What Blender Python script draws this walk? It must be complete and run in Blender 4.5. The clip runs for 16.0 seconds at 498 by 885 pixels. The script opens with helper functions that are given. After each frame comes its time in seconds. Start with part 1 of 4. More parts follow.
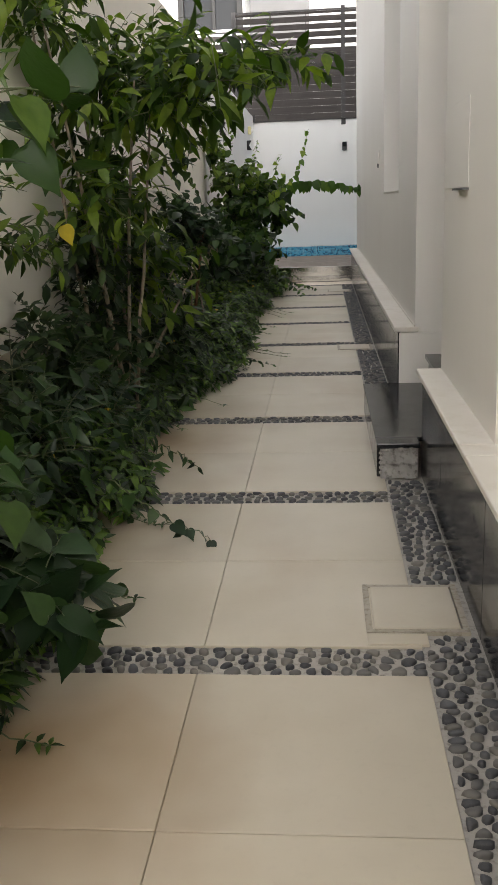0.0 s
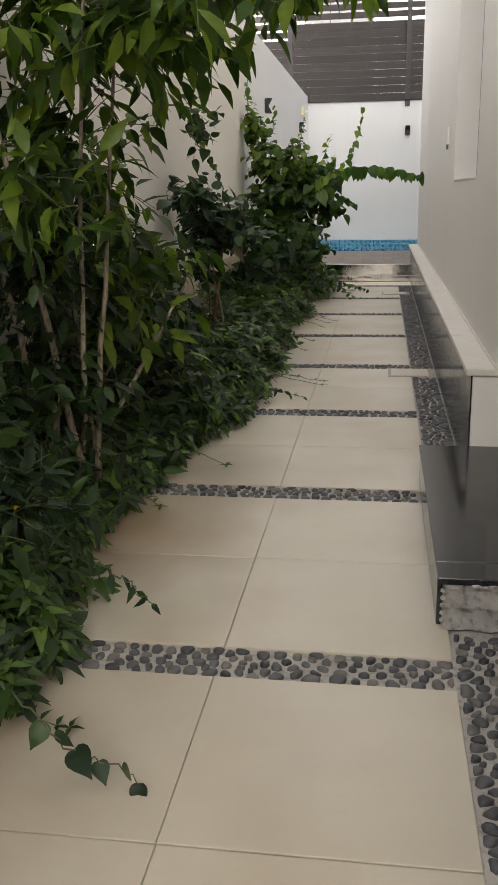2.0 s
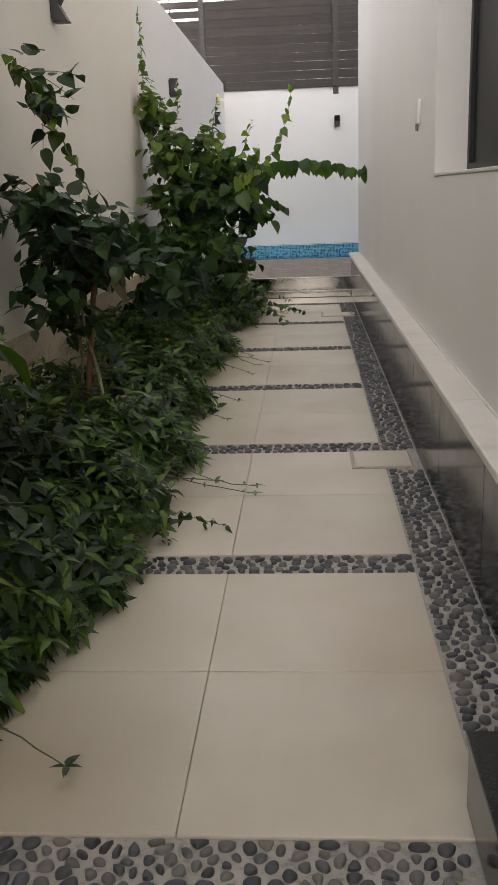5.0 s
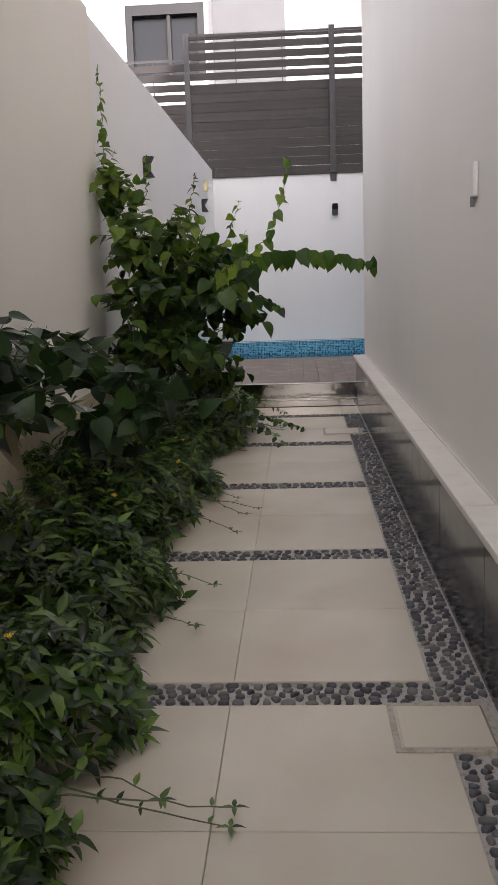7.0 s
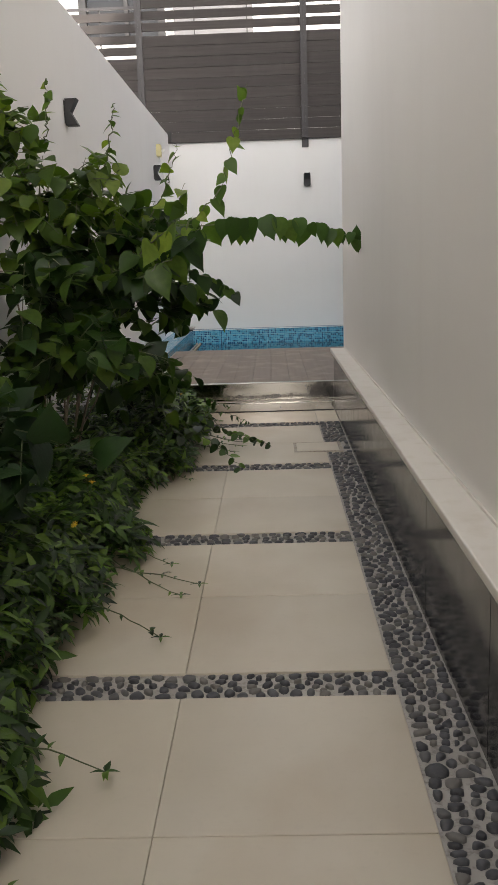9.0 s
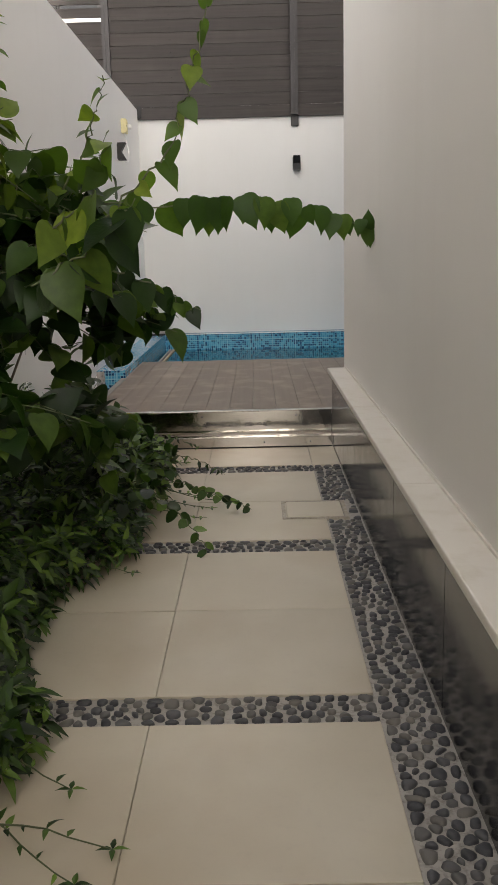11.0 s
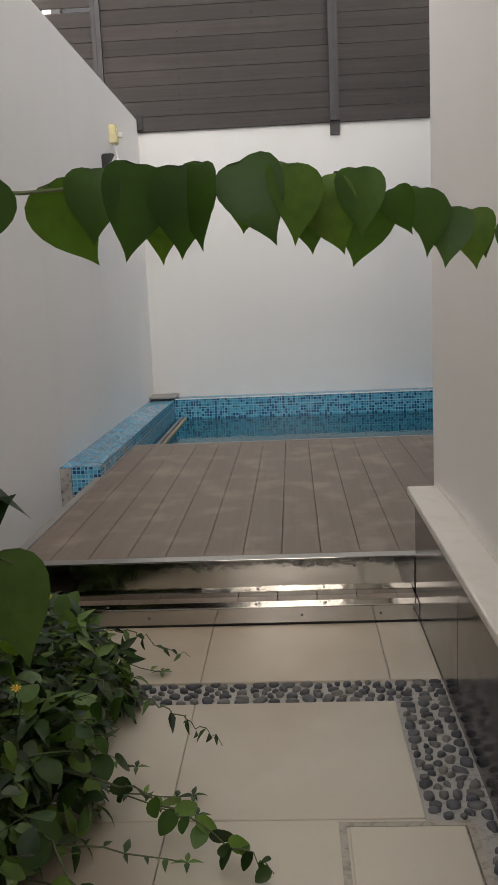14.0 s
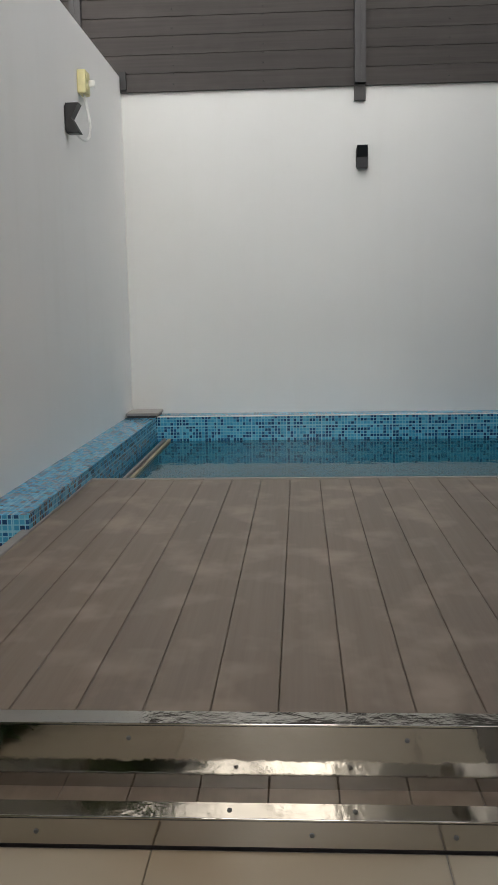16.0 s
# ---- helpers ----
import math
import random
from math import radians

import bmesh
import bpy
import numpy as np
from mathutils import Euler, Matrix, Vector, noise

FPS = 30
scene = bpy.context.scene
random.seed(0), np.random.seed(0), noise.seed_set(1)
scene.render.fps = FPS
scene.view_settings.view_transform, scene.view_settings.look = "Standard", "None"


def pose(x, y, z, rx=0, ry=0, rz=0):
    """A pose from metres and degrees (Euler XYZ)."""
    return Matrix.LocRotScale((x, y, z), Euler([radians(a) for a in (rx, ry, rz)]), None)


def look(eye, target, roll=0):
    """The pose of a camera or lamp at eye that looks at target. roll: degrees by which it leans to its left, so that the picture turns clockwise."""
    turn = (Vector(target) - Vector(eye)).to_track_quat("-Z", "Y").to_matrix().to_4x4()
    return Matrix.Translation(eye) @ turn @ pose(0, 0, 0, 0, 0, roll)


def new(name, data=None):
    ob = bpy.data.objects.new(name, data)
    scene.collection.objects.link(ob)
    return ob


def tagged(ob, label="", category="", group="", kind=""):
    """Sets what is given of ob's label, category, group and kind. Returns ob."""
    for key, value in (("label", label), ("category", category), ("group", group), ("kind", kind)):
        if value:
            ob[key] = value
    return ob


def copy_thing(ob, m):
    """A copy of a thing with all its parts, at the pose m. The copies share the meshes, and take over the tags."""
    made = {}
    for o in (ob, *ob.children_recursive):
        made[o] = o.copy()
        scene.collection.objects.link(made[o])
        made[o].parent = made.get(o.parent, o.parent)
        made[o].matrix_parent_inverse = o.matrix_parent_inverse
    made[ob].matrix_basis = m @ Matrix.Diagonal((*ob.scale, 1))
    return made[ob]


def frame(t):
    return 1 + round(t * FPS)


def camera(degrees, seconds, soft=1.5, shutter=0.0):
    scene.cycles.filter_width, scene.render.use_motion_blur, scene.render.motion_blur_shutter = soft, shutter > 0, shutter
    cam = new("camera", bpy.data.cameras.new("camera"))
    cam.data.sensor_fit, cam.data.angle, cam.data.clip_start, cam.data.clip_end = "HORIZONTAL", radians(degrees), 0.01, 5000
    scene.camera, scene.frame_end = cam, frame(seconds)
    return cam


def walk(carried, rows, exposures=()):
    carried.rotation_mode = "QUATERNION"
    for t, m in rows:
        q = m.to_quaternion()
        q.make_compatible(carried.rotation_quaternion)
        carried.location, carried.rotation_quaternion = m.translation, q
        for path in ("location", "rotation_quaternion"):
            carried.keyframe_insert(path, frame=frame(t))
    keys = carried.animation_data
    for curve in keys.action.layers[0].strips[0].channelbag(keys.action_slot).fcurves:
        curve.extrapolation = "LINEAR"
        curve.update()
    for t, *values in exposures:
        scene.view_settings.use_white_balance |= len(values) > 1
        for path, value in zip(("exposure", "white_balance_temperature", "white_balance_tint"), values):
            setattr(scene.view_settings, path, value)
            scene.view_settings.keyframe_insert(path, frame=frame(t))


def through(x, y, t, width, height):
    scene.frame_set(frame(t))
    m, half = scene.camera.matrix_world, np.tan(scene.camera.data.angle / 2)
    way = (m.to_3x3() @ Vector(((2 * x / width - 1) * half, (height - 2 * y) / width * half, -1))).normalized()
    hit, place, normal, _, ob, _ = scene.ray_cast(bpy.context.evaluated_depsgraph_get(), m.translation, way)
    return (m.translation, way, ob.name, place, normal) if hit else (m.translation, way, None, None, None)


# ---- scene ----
cam = camera(31.3, 16.0, 0.8)
PATH = [
    (0, (0.344, 0.03, 1.184), (0.172, 1.954, 0.664), -2.1),
    (0.5, (0.321, 0.418, 1.152), (0.101, 2.337, 0.635), -1.2),
    (1, (0.338, 0.755, 1.151), (0.129, 2.668, 0.605), -1.3),
    (1.5, (0.417, 1.159, 1.185), (0.157, 3.066, 0.641), -2.1),
    (2, (0.395, 1.497, 1.171), (0.108, 3.401, 0.63), -1.0),
    (2.5, (0.354, 1.844, 1.162), (0.084, 3.751, 0.621), -1.1),
    (3, (0.355, 2.154, 1.197), (0.086, 4.061, 0.658), -1.9),
    (3.5, (0.312, 2.513, 1.161), (0.034, 4.416, 0.613), -1.3),
    (4, (0.26, 2.868, 1.177), (0.12, 4.786, 0.628), -0.4),
    (4.2, (0.275, 2.997, 1.174), (0.155, 4.916, 0.624), -1.2),
    (6.3, (0.259, 4.605, 1.215), (0.101, 6.536, 0.721), -2.8),
    (6.5, (0.254, 4.781, 1.209), (0.095, 6.732, 0.803), -2.2),
    (6.8, (0.22, 4.998, 1.213), (0.082, 6.959, 0.842), -1.8),
    (7, (0.226, 5.127, 1.222), (0.107, 7.091, 0.862), -1.9),
    (7.5, (0.283, 5.526, 1.208), (0.178, 7.493, 0.858), -3.0),
    (8, (0.297, 5.832, 1.216), (0.175, 7.797, 0.862), -2.6),
    (8.5, (0.246, 6.266, 1.195), (0.189, 8.227, 0.803), -0.9),
    (9, (0.28, 6.638, 1.177), (0.221, 8.597, 0.778), -1.9),
    (9.5, (0.288, 7.006, 1.193), (0.175, 8.961, 0.784), -1.8),
    (10, (0.297, 7.407, 1.192), (0.285, 9.364, 0.782), -1.5),
    (10.2, (0.304, 7.54, 1.186), (0.309, 9.497, 0.774), -1.7),
    (12.5, (0.284, 9.411, 1.191), (0.181, 11.366, 0.779), -0.7),
    (13, (0.26, 9.761, 1.205), (0.226, 11.729, 0.849), -0.9),
    (13.5, (0.308, 10.138, 1.213), (0.268, 12.111, 0.883), -2.4),
    (14, (0.331, 10.476, 1.202), (0.225, 12.447, 0.88), -2.5),
    (14.5, (0.359, 10.86, 1.199), (0.248, 12.831, 0.88), -1.9),
    (15, (0.348, 11.23, 1.215), (0.283, 13.203, 0.893), -1.4),
    (15.5, (0.369, 11.626, 1.182), (0.233, 13.596, 0.869), -1.2),
    (15.8, (0.333, 11.835, 1.154), (0.213, 13.807, 0.847), -1.3),
    (16, (0.313, 11.95, 1.096), (0.198, 13.925, 0.8), -1.0),
]
EXPOSURES = [(0.0, 1.2, 6600, 11), (2.0, 1.46, 6720, 12), (4.0, 1.46, 6780, 12), (6.5, 1.22, 6430, 19), (8.0, 1.24, 6450, 18), (9.0, 1.3, 6750, 13), (10.0, 1.26, 6880, 13), (12.5, 1.3, 7050, 13), (13.0, 1.1, 6700, 15), (14.5, 1.32, 6850, 12), (15.0, 1.38, 6850, 11), (16.0, 1.2, 6600, 9)]
walk(cam, [(t, look(eye, target, roll)) for t, eye, target, roll in PATH], EXPOSURES)

# ---- world, sun ----
world = bpy.data.worlds.new("sky")
scene.world = world
world.use_nodes = True
wn = world.node_tree.nodes
wl = world.node_tree.links
sky = wn.new("ShaderNodeTexSky")
sky.sky_type = "NISHITA"
sky.sun_disc = False
sky.sun_elevation = radians(27)
sky.sun_rotation = radians(160)
sky.dust_density = 4.0
sky.ozone_density = 0.6
pale = wn.new("ShaderNodeHueSaturation")
pale.inputs["Saturation"].default_value = 0.22
wl.new(sky.outputs["Color"], pale.inputs["Color"])
wl.new(pale.outputs["Color"], wn["Background"].inputs["Color"])
wn["Background"].inputs["Strength"].default_value = 0.15

sun_data = bpy.data.lights.new("sun", "SUN")
sun_data.energy = 3.6
sun_data.angle = radians(2)
sun_data.color = (1.0, 0.95, 0.87)
sun = new("sun", sun_data)
sun.matrix_world = look((7.0, -18.8, 10.2), (0, 0, 0))

# ---- materials ----
def material(name):
    m = bpy.data.materials.new(name)
    m.use_nodes = True
    nt = m.node_tree
    return m, nt, nt.nodes["Principled BSDF"]


def tex_noise(nt, scale, detail=4.0, rough=0.55, coords="Object", stretch=None):
    n = nt.nodes.new("ShaderNodeTexNoise")
    n.inputs["Scale"].default_value = scale
    n.inputs["Detail"].default_value = detail
    n.inputs["Roughness"].default_value = rough
    c = nt.nodes.new("ShaderNodeTexCoord")
    if coords == "World":
        g = nt.nodes.new("ShaderNodeNewGeometry")
        src = g.outputs["Position"]
    else:
        src = c.outputs[coords]
    if stretch:
        mp = nt.nodes.new("ShaderNodeMapping")
        mp.inputs["Scale"].default_value = stretch
        nt.links.new(src, mp.inputs["Vector"])
        src = mp.outputs["Vector"]
    nt.links.new(src, n.inputs["Vector"])
    return n.outputs["Fac"]


def ramp(nt, fac, stops):
    r = nt.nodes.new("ShaderNodeValToRGB")
    while len(r.color_ramp.elements) < len(stops):
        r.color_ramp.elements.new(0.5)
    for e, (p, c) in zip(r.color_ramp.elements, stops):
        e.position = p
        e.color = (*c, 1)
    nt.links.new(fac, r.inputs["Fac"])
    return r.outputs["Color"]


def mixed(nt, fac, a, b, mode="MIX"):
    m = nt.nodes.new("ShaderNodeMix")
    m.data_type = "RGBA"
    m.blend_type = mode
    for sock, v in ((m.inputs[0], fac), (m.inputs[6], a), (m.inputs[7], b)):
        if isinstance(v, (int, float)):
            sock.default_value = v
        elif isinstance(v, tuple):
            sock.default_value = (*v, 1)
        else:
            nt.links.new(v, sock)
    return m.outputs[2]


def bump(nt, bsdf, fac, strength=0.2, distance=0.002):
    b = nt.nodes.new("ShaderNodeBump")
    b.inputs["Strength"].default_value = strength
    b.inputs["Distance"].default_value = distance
    nt.links.new(fac, b.inputs["Height"])
    nt.links.new(b.outputs["Normal"], bsdf.inputs["Normal"])


def grained(name, a, b, scale, rough, scale2=None, c=None, bump_s=0.15, bump_scale=None, metallic=0.0, rand=0.0, stretch=None, specular=0.5):
    """Two-scale surface: colours a and b by a coarse noise, c mixed in by a finer one."""
    m, nt, p = material(name)
    col = ramp(nt, tex_noise(nt, scale, coords="World", stretch=stretch), [(0.32, a), (0.68, b)])
    if c:
        col = mixed(nt, ramp(nt, tex_noise(nt, scale2 or scale * 9, coords="World", stretch=stretch), [(0.5, (0, 0, 0)), (0.72, (1, 1, 1))]), col, c)
    if rand:
        oi = nt.nodes.new("ShaderNodeObjectInfo")
        v = ramp(nt, oi.outputs["Random"], [(0.0, (1 - rand,) * 3), (1.0, (1 + rand,) * 3)])
        col = mixed(nt, 1.0, col, v, "MULTIPLY")
    nt.links.new(col, p.inputs["Base Color"])
    p.inputs["Roughness"].default_value = rough
    p.inputs["Metallic"].default_value = metallic
    p.inputs["Specular IOR Level"].default_value = specular
    if bump_s:
        bump(nt, p, tex_noise(nt, bump_scale or scale * 25, coords="World"), bump_s)
    return m


def wall_paint(name, a, b, stain):
    """Painted render with faint vertical rain streaks."""
    m, nt, p = material(name)
    base = ramp(nt, tex_noise(nt, 0.7, 5, coords="World"), [(0.3, a), (0.7, b)])
    streak = ramp(nt, tex_noise(nt, 1.0, 5, 0.6, coords="World", stretch=(5, 5, 0.35)), [(0.55, (0, 0, 0)), (0.85, (0.13, 0.13, 0.13))])
    col = mixed(nt, streak, base, stain)
    spots = ramp(nt, tex_noise(nt, 14, 6, 0.7, coords="World"), [(0.66, (0, 0, 0)), (0.8, (0.25, 0.25, 0.25))])
    col = mixed(nt, spots, col, stain)
    nt.links.new(col, p.inputs["Base Color"])
    p.inputs["Roughness"].default_value = 0.75
    bump(nt, p, tex_noise(nt, 90, 4, coords="World"), 0.12)
    return m


def leafy(name, dark, mid, light, rough=0.38, through=0.38, gloss=0.5):
    """Leaf blades whose green varies from leaf to leaf, a little light passing through."""
    m, nt, p = material(name)
    g = nt.nodes.new("ShaderNodeNewGeometry")
    col = ramp(nt, g.outputs["Random Per Island"], [(0.0, dark), (0.55, mid), (1.0, light)])
    col = mixed(nt, ramp(nt, tex_noise(nt, 30, 3, coords="World"), [(0.35, (0, 0, 0)), (0.7, (0.4, 0.4, 0.4))]), col, tuple(v * 0.6 for v in mid))
    nt.links.new(col, p.inputs["Base Color"])
    p.inputs["Roughness"].default_value = rough
    p.inputs["Specular IOR Level"].default_value = gloss
    tr = nt.nodes.new("ShaderNodeBsdfTranslucent")
    nt.links.new(mixed(nt, 1.0, col, (1.3, 1.5, 0.5), "MULTIPLY"), tr.inputs["Color"])
    mx = nt.nodes.new("ShaderNodeMixShader")
    mx.inputs[0].default_value = through
    nt.links.new(p.outputs[0], mx.inputs[1])
    nt.links.new(tr.outputs[0], mx.inputs[2])
    nt.links.new(mx.outputs[0], nt.nodes["Material Output"].inputs["Surface"])
    bump(nt, p, tex_noise(nt, 38, 3, coords="World"), 0.5, 0.004)
    return m


def pebble_stone(name, by):
    m, nt, p = material(name)
    if by == "object":
        r = nt.nodes.new("ShaderNodeObjectInfo").outputs["Random"]
    else:
        r = nt.nodes.new("ShaderNodeNewGeometry").outputs["Random Per Island"]
    col = ramp(nt, r, [(0.0, (0.044, 0.045, 0.050)), (0.5, (0.092, 0.094, 0.099)), (0.8, (0.15, 0.142, 0.13)), (1.0, (0.20, 0.185, 0.16))])
    col = mixed(nt, ramp(nt, tex_noise(nt, 160, 4, coords="World"), [(0.5, (0, 0, 0)), (0.8, (0.3, 0.3, 0.3))]), col, (0.16, 0.15, 0.13))
    nt.links.new(col, p.inputs["Base Color"])
    p.inputs["Roughness"].default_value = 0.5
    return m


def granite(name, dark, fleck, rough):
    m, nt, p = material(name)
    col = ramp(nt, tex_noise(nt, 260, 3, 0.7, coords="World"), [(0.45, dark), (0.72, fleck)])
    dust = ramp(nt, tex_noise(nt, 4, 5, 0.6, coords="World"), [(0.45, (0, 0, 0)), (0.8, (0.25, 0.25, 0.25))])
    nt.links.new(mixed(nt, dust, col, (0.055, 0.05, 0.043)), p.inputs["Base Color"])
    p.inputs["Specular IOR Level"].default_value = 0.5
    rr = ramp(nt, tex_noise(nt, 9, 5, coords="World"), [(0.3, (rough,) * 3), (0.8, (rough + 0.12,) * 3)])
    nt.links.new(rr, p.inputs["Roughness"])
    return m


def steel(name, rough):
    m, nt, p = material(name)
    p.inputs["Base Color"].default_value = (0.43, 0.408, 0.372, 1)
    p.inputs["Metallic"].default_value = 1.0
    rr = ramp(nt, tex_noise(nt, 5, 5, coords="World"), [(0.3, (rough,) * 3), (0.75, (rough + 0.07,) * 3)])
    nt.links.new(rr, p.inputs["Roughness"])
    bump(nt, p, tex_noise(nt, 9, 4, coords="World"), 0.5, 0.0030)
    return m


def mosaic(name, tile, sheet):
    """Pool mosaic: small squares of three blues with pale joints, in larger sheets."""
    m, nt, p = material(name)
    g = nt.nodes.new("ShaderNodeNewGeometry")
    sep = nt.nodes.new("ShaderNodeSeparateXYZ")
    nt.links.new(g.outputs["Position"], sep.inputs[0])

    def math_node(op, a, b=None):
        n = nt.nodes.new("ShaderNodeMath")
        n.operation = op
        for sock, v in zip(n.inputs, (a, b)):
            if v is None:
                continue
            if isinstance(v, (int, float)):
                sock.default_value = v
            else:
                nt.links.new(v, sock)
        return n.outputs[0]

    cells, joints, sheets = [], [], []
    for axis in "XYZ":
        u = math_node("MULTIPLY", math_node("ADD", sep.outputs[axis], 50.0123), 1 / tile)
        cells.append(math_node("FLOOR", u))
        f = math_node("ABSOLUTE", math_node("SUBTRACT", math_node("FRACT", u), 0.5))
        joints.append(f)
        s = math_node("ABSOLUTE", math_node("SUBTRACT", math_node("FRACT", math_node("MULTIPLY", math_node("ADD", sep.outputs[axis], 50.0123), 1 / sheet)), 0.5))
        sheets.append(s)
    nrm = nt.nodes.new("ShaderNodeSeparateXYZ")
    nt.links.new(g.outputs["True Normal"], nrm.inputs[0])
    lines, wide = None, None
    for axis, f, s in zip("XYZ", joints, sheets):
        flat = math_node("LESS_THAN", math_node("ABSOLUTE", nrm.outputs[axis]), 0.5)
        j = math_node("MULTIPLY", math_node("GREATER_THAN", f, 0.40), flat)
        k = math_node("MULTIPLY", math_node("GREATER_THAN", s, 0.491), flat)
        lines = j if lines is None else math_node("MAXIMUM", lines, j)
        wide = k if wide is None else math_node("MAXIMUM", wide, k)
    comb = nt.nodes.new("ShaderNodeCombineXYZ")
    for i, c in enumerate(cells):
        nt.links.new(c, comb.inputs[i])
    wn_ = nt.nodes.new("ShaderNodeTexWhiteNoise")
    nt.links.new(comb.outputs[0], wn_.inputs["Vector"])
    r = ramp(nt, wn_.outputs["Value"], [(0.0, (0.008, 0.040, 0.12)), (0.40, (0.012, 0.085, 0.22)), (0.42, (0.035, 0.24, 0.43)), (0.75, (0.06, 0.33, 0.53)), (1.0, (0.12, 0.44, 0.62))])
    col = mixed(nt, lines, r, (0.20, 0.50, 0.64))
    col = mixed(nt, wide, col, (0.26, 0.54, 0.66))
    nt.links.new(col, p.inputs["Base Color"])
    p.inputs["Roughness"].default_value = 0.18
    return m


def plank(name, a, b, rough, rand=0.12, axis="y", worn=0.85):
    m, nt, p = material(name)
    st = (40, 1.2, 40) if axis == "y" else (1.2, 40, 40)
    col = ramp(nt, tex_noise(nt, 1.0, 6, 0.6, coords="World", stretch=st), [(0.3, a), (0.7, b)])
    blot = ramp(nt, tex_noise(nt, 5.5, 3, 0.5, coords="World", stretch=(1.0, 0.8, 1)), [(0.5, (0, 0, 0)), (0.72, (worn,) * 3)])
    col = mixed(nt, blot, col, tuple(min(1, v * 1.5 + 0.02) for v in b))
    oi = nt.nodes.new("ShaderNodeObjectInfo")
    col = mixed(nt, 1.0, col, ramp(nt, oi.outputs["Random"], [(0, (1 - rand,) * 3), (1, (1 + rand,) * 3)]), "MULTIPLY")
    nt.links.new(col, p.inputs["Base Color"])
    p.inputs["Roughness"].default_value = rough
    bump(nt, p, tex_noise(nt, 1.0, 5, coords="World", stretch=tuple(v * 2 for v in st)), 0.2)
    return m


def plain(name, col, rough, metallic=0.0):
    return grained(name, tuple(v * 0.9 for v in col), tuple(min(1, v * 1.08) for v in col), 12, rough, bump_s=0.05, bump_scale=150, metallic=metallic)


def porcelain():
    m, nt, p = material("porcelain_tile")
    col = ramp(nt, tex_noise(nt, 1.7, 3, coords="World"), [(0.3, (0.575, 0.513, 0.400)), (0.7, (0.655, 0.594, 0.476))])
    col = mixed(nt, ramp(nt, tex_noise(nt, 1.1, 4, 0.5, coords="World", stretch=(1.4, 0.9, 1)), [(0.5, (0, 0, 0)), (0.78, (0.6, 0.6, 0.6))]), col, (0.44, 0.33, 0.21))
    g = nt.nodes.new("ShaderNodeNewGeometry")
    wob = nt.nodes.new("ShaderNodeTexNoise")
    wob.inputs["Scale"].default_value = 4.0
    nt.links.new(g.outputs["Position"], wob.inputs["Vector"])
    # brown stains; some beside the bed, as at y 1.66, include painted plant shade
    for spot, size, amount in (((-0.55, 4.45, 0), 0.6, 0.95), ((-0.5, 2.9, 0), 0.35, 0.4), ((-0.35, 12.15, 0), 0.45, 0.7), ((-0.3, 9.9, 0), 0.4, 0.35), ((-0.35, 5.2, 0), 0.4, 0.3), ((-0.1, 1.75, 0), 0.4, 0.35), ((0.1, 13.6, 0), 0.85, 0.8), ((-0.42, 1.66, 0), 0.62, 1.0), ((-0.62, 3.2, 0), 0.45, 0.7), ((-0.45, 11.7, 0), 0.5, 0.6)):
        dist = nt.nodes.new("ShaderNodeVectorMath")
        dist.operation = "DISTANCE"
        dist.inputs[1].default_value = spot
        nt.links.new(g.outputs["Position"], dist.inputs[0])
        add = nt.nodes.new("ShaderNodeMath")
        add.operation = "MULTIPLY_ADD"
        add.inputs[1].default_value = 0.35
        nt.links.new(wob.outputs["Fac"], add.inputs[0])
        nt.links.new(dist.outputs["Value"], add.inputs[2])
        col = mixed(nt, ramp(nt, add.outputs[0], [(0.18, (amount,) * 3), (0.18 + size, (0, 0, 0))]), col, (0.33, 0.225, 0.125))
    col = mixed(nt, ramp(nt, tex_noise(nt, 45, 4, coords="World"), [(0.55, (0, 0, 0)), (0.8, (0.12, 0.12, 0.12))]), col, (0.40, 0.35, 0.28))
    oi = nt.nodes.new("ShaderNodeObjectInfo")
    col = mixed(nt, 1.0, col, ramp(nt, oi.outputs["Random"], [(0, (0.95,) * 3), (1, (1.05,) * 3)]), "MULTIPLY")
    nt.links.new(col, p.inputs["Base Color"])
    nt.links.new(ramp(nt, tex_noise(nt, 3, 4, coords="World"), [(0.3, (0.30,) * 3), (0.7, (0.46,) * 3)]), p.inputs["Roughness"])
    bump(nt, p, tex_noise(nt, 220, 2, coords="World"), 0.04)
    return m


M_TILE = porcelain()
M_TILE_EDGE = grained("mortar", (0.40, 0.375, 0.335), (0.50, 0.47, 0.425), 6, 0.9, 60, (0.26, 0.24, 0.21), 0.4, 140)
M_WALL_L = wall_paint("wall_paint_left", (0.82, 0.78, 0.70), (0.86, 0.825, 0.745), (0.64, 0.59, 0.49))
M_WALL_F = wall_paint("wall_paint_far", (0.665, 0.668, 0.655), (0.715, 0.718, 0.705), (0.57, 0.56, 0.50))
M_WALL_P = wall_paint("wall_paint_pool", (0.83, 0.82, 0.80), (0.865, 0.855, 0.835), (0.64, 0.62, 0.55))
M_WALL_R = wall_paint("wall_paint_house", (0.84, 0.805, 0.75), (0.88, 0.85, 0.795), (0.68, 0.63, 0.55))
M_MARBLE = grained("marble", (0.74, 0.695, 0.615), (0.80, 0.76, 0.69), 3, 0.38, 12, (0.70, 0.65, 0.56), 0.05)
M_BASE = grained("cement_base", (0.50, 0.42, 0.30), (0.60, 0.52, 0.39), 5, 0.9, 40, (0.40, 0.33, 0.23), 0.4, 90)
M_COVER = grained("cover_frame", (0.40, 0.355, 0.28), (0.50, 0.45, 0.37), 9, 0.7, 60, (0.28, 0.24, 0.18), 0.3, 120)
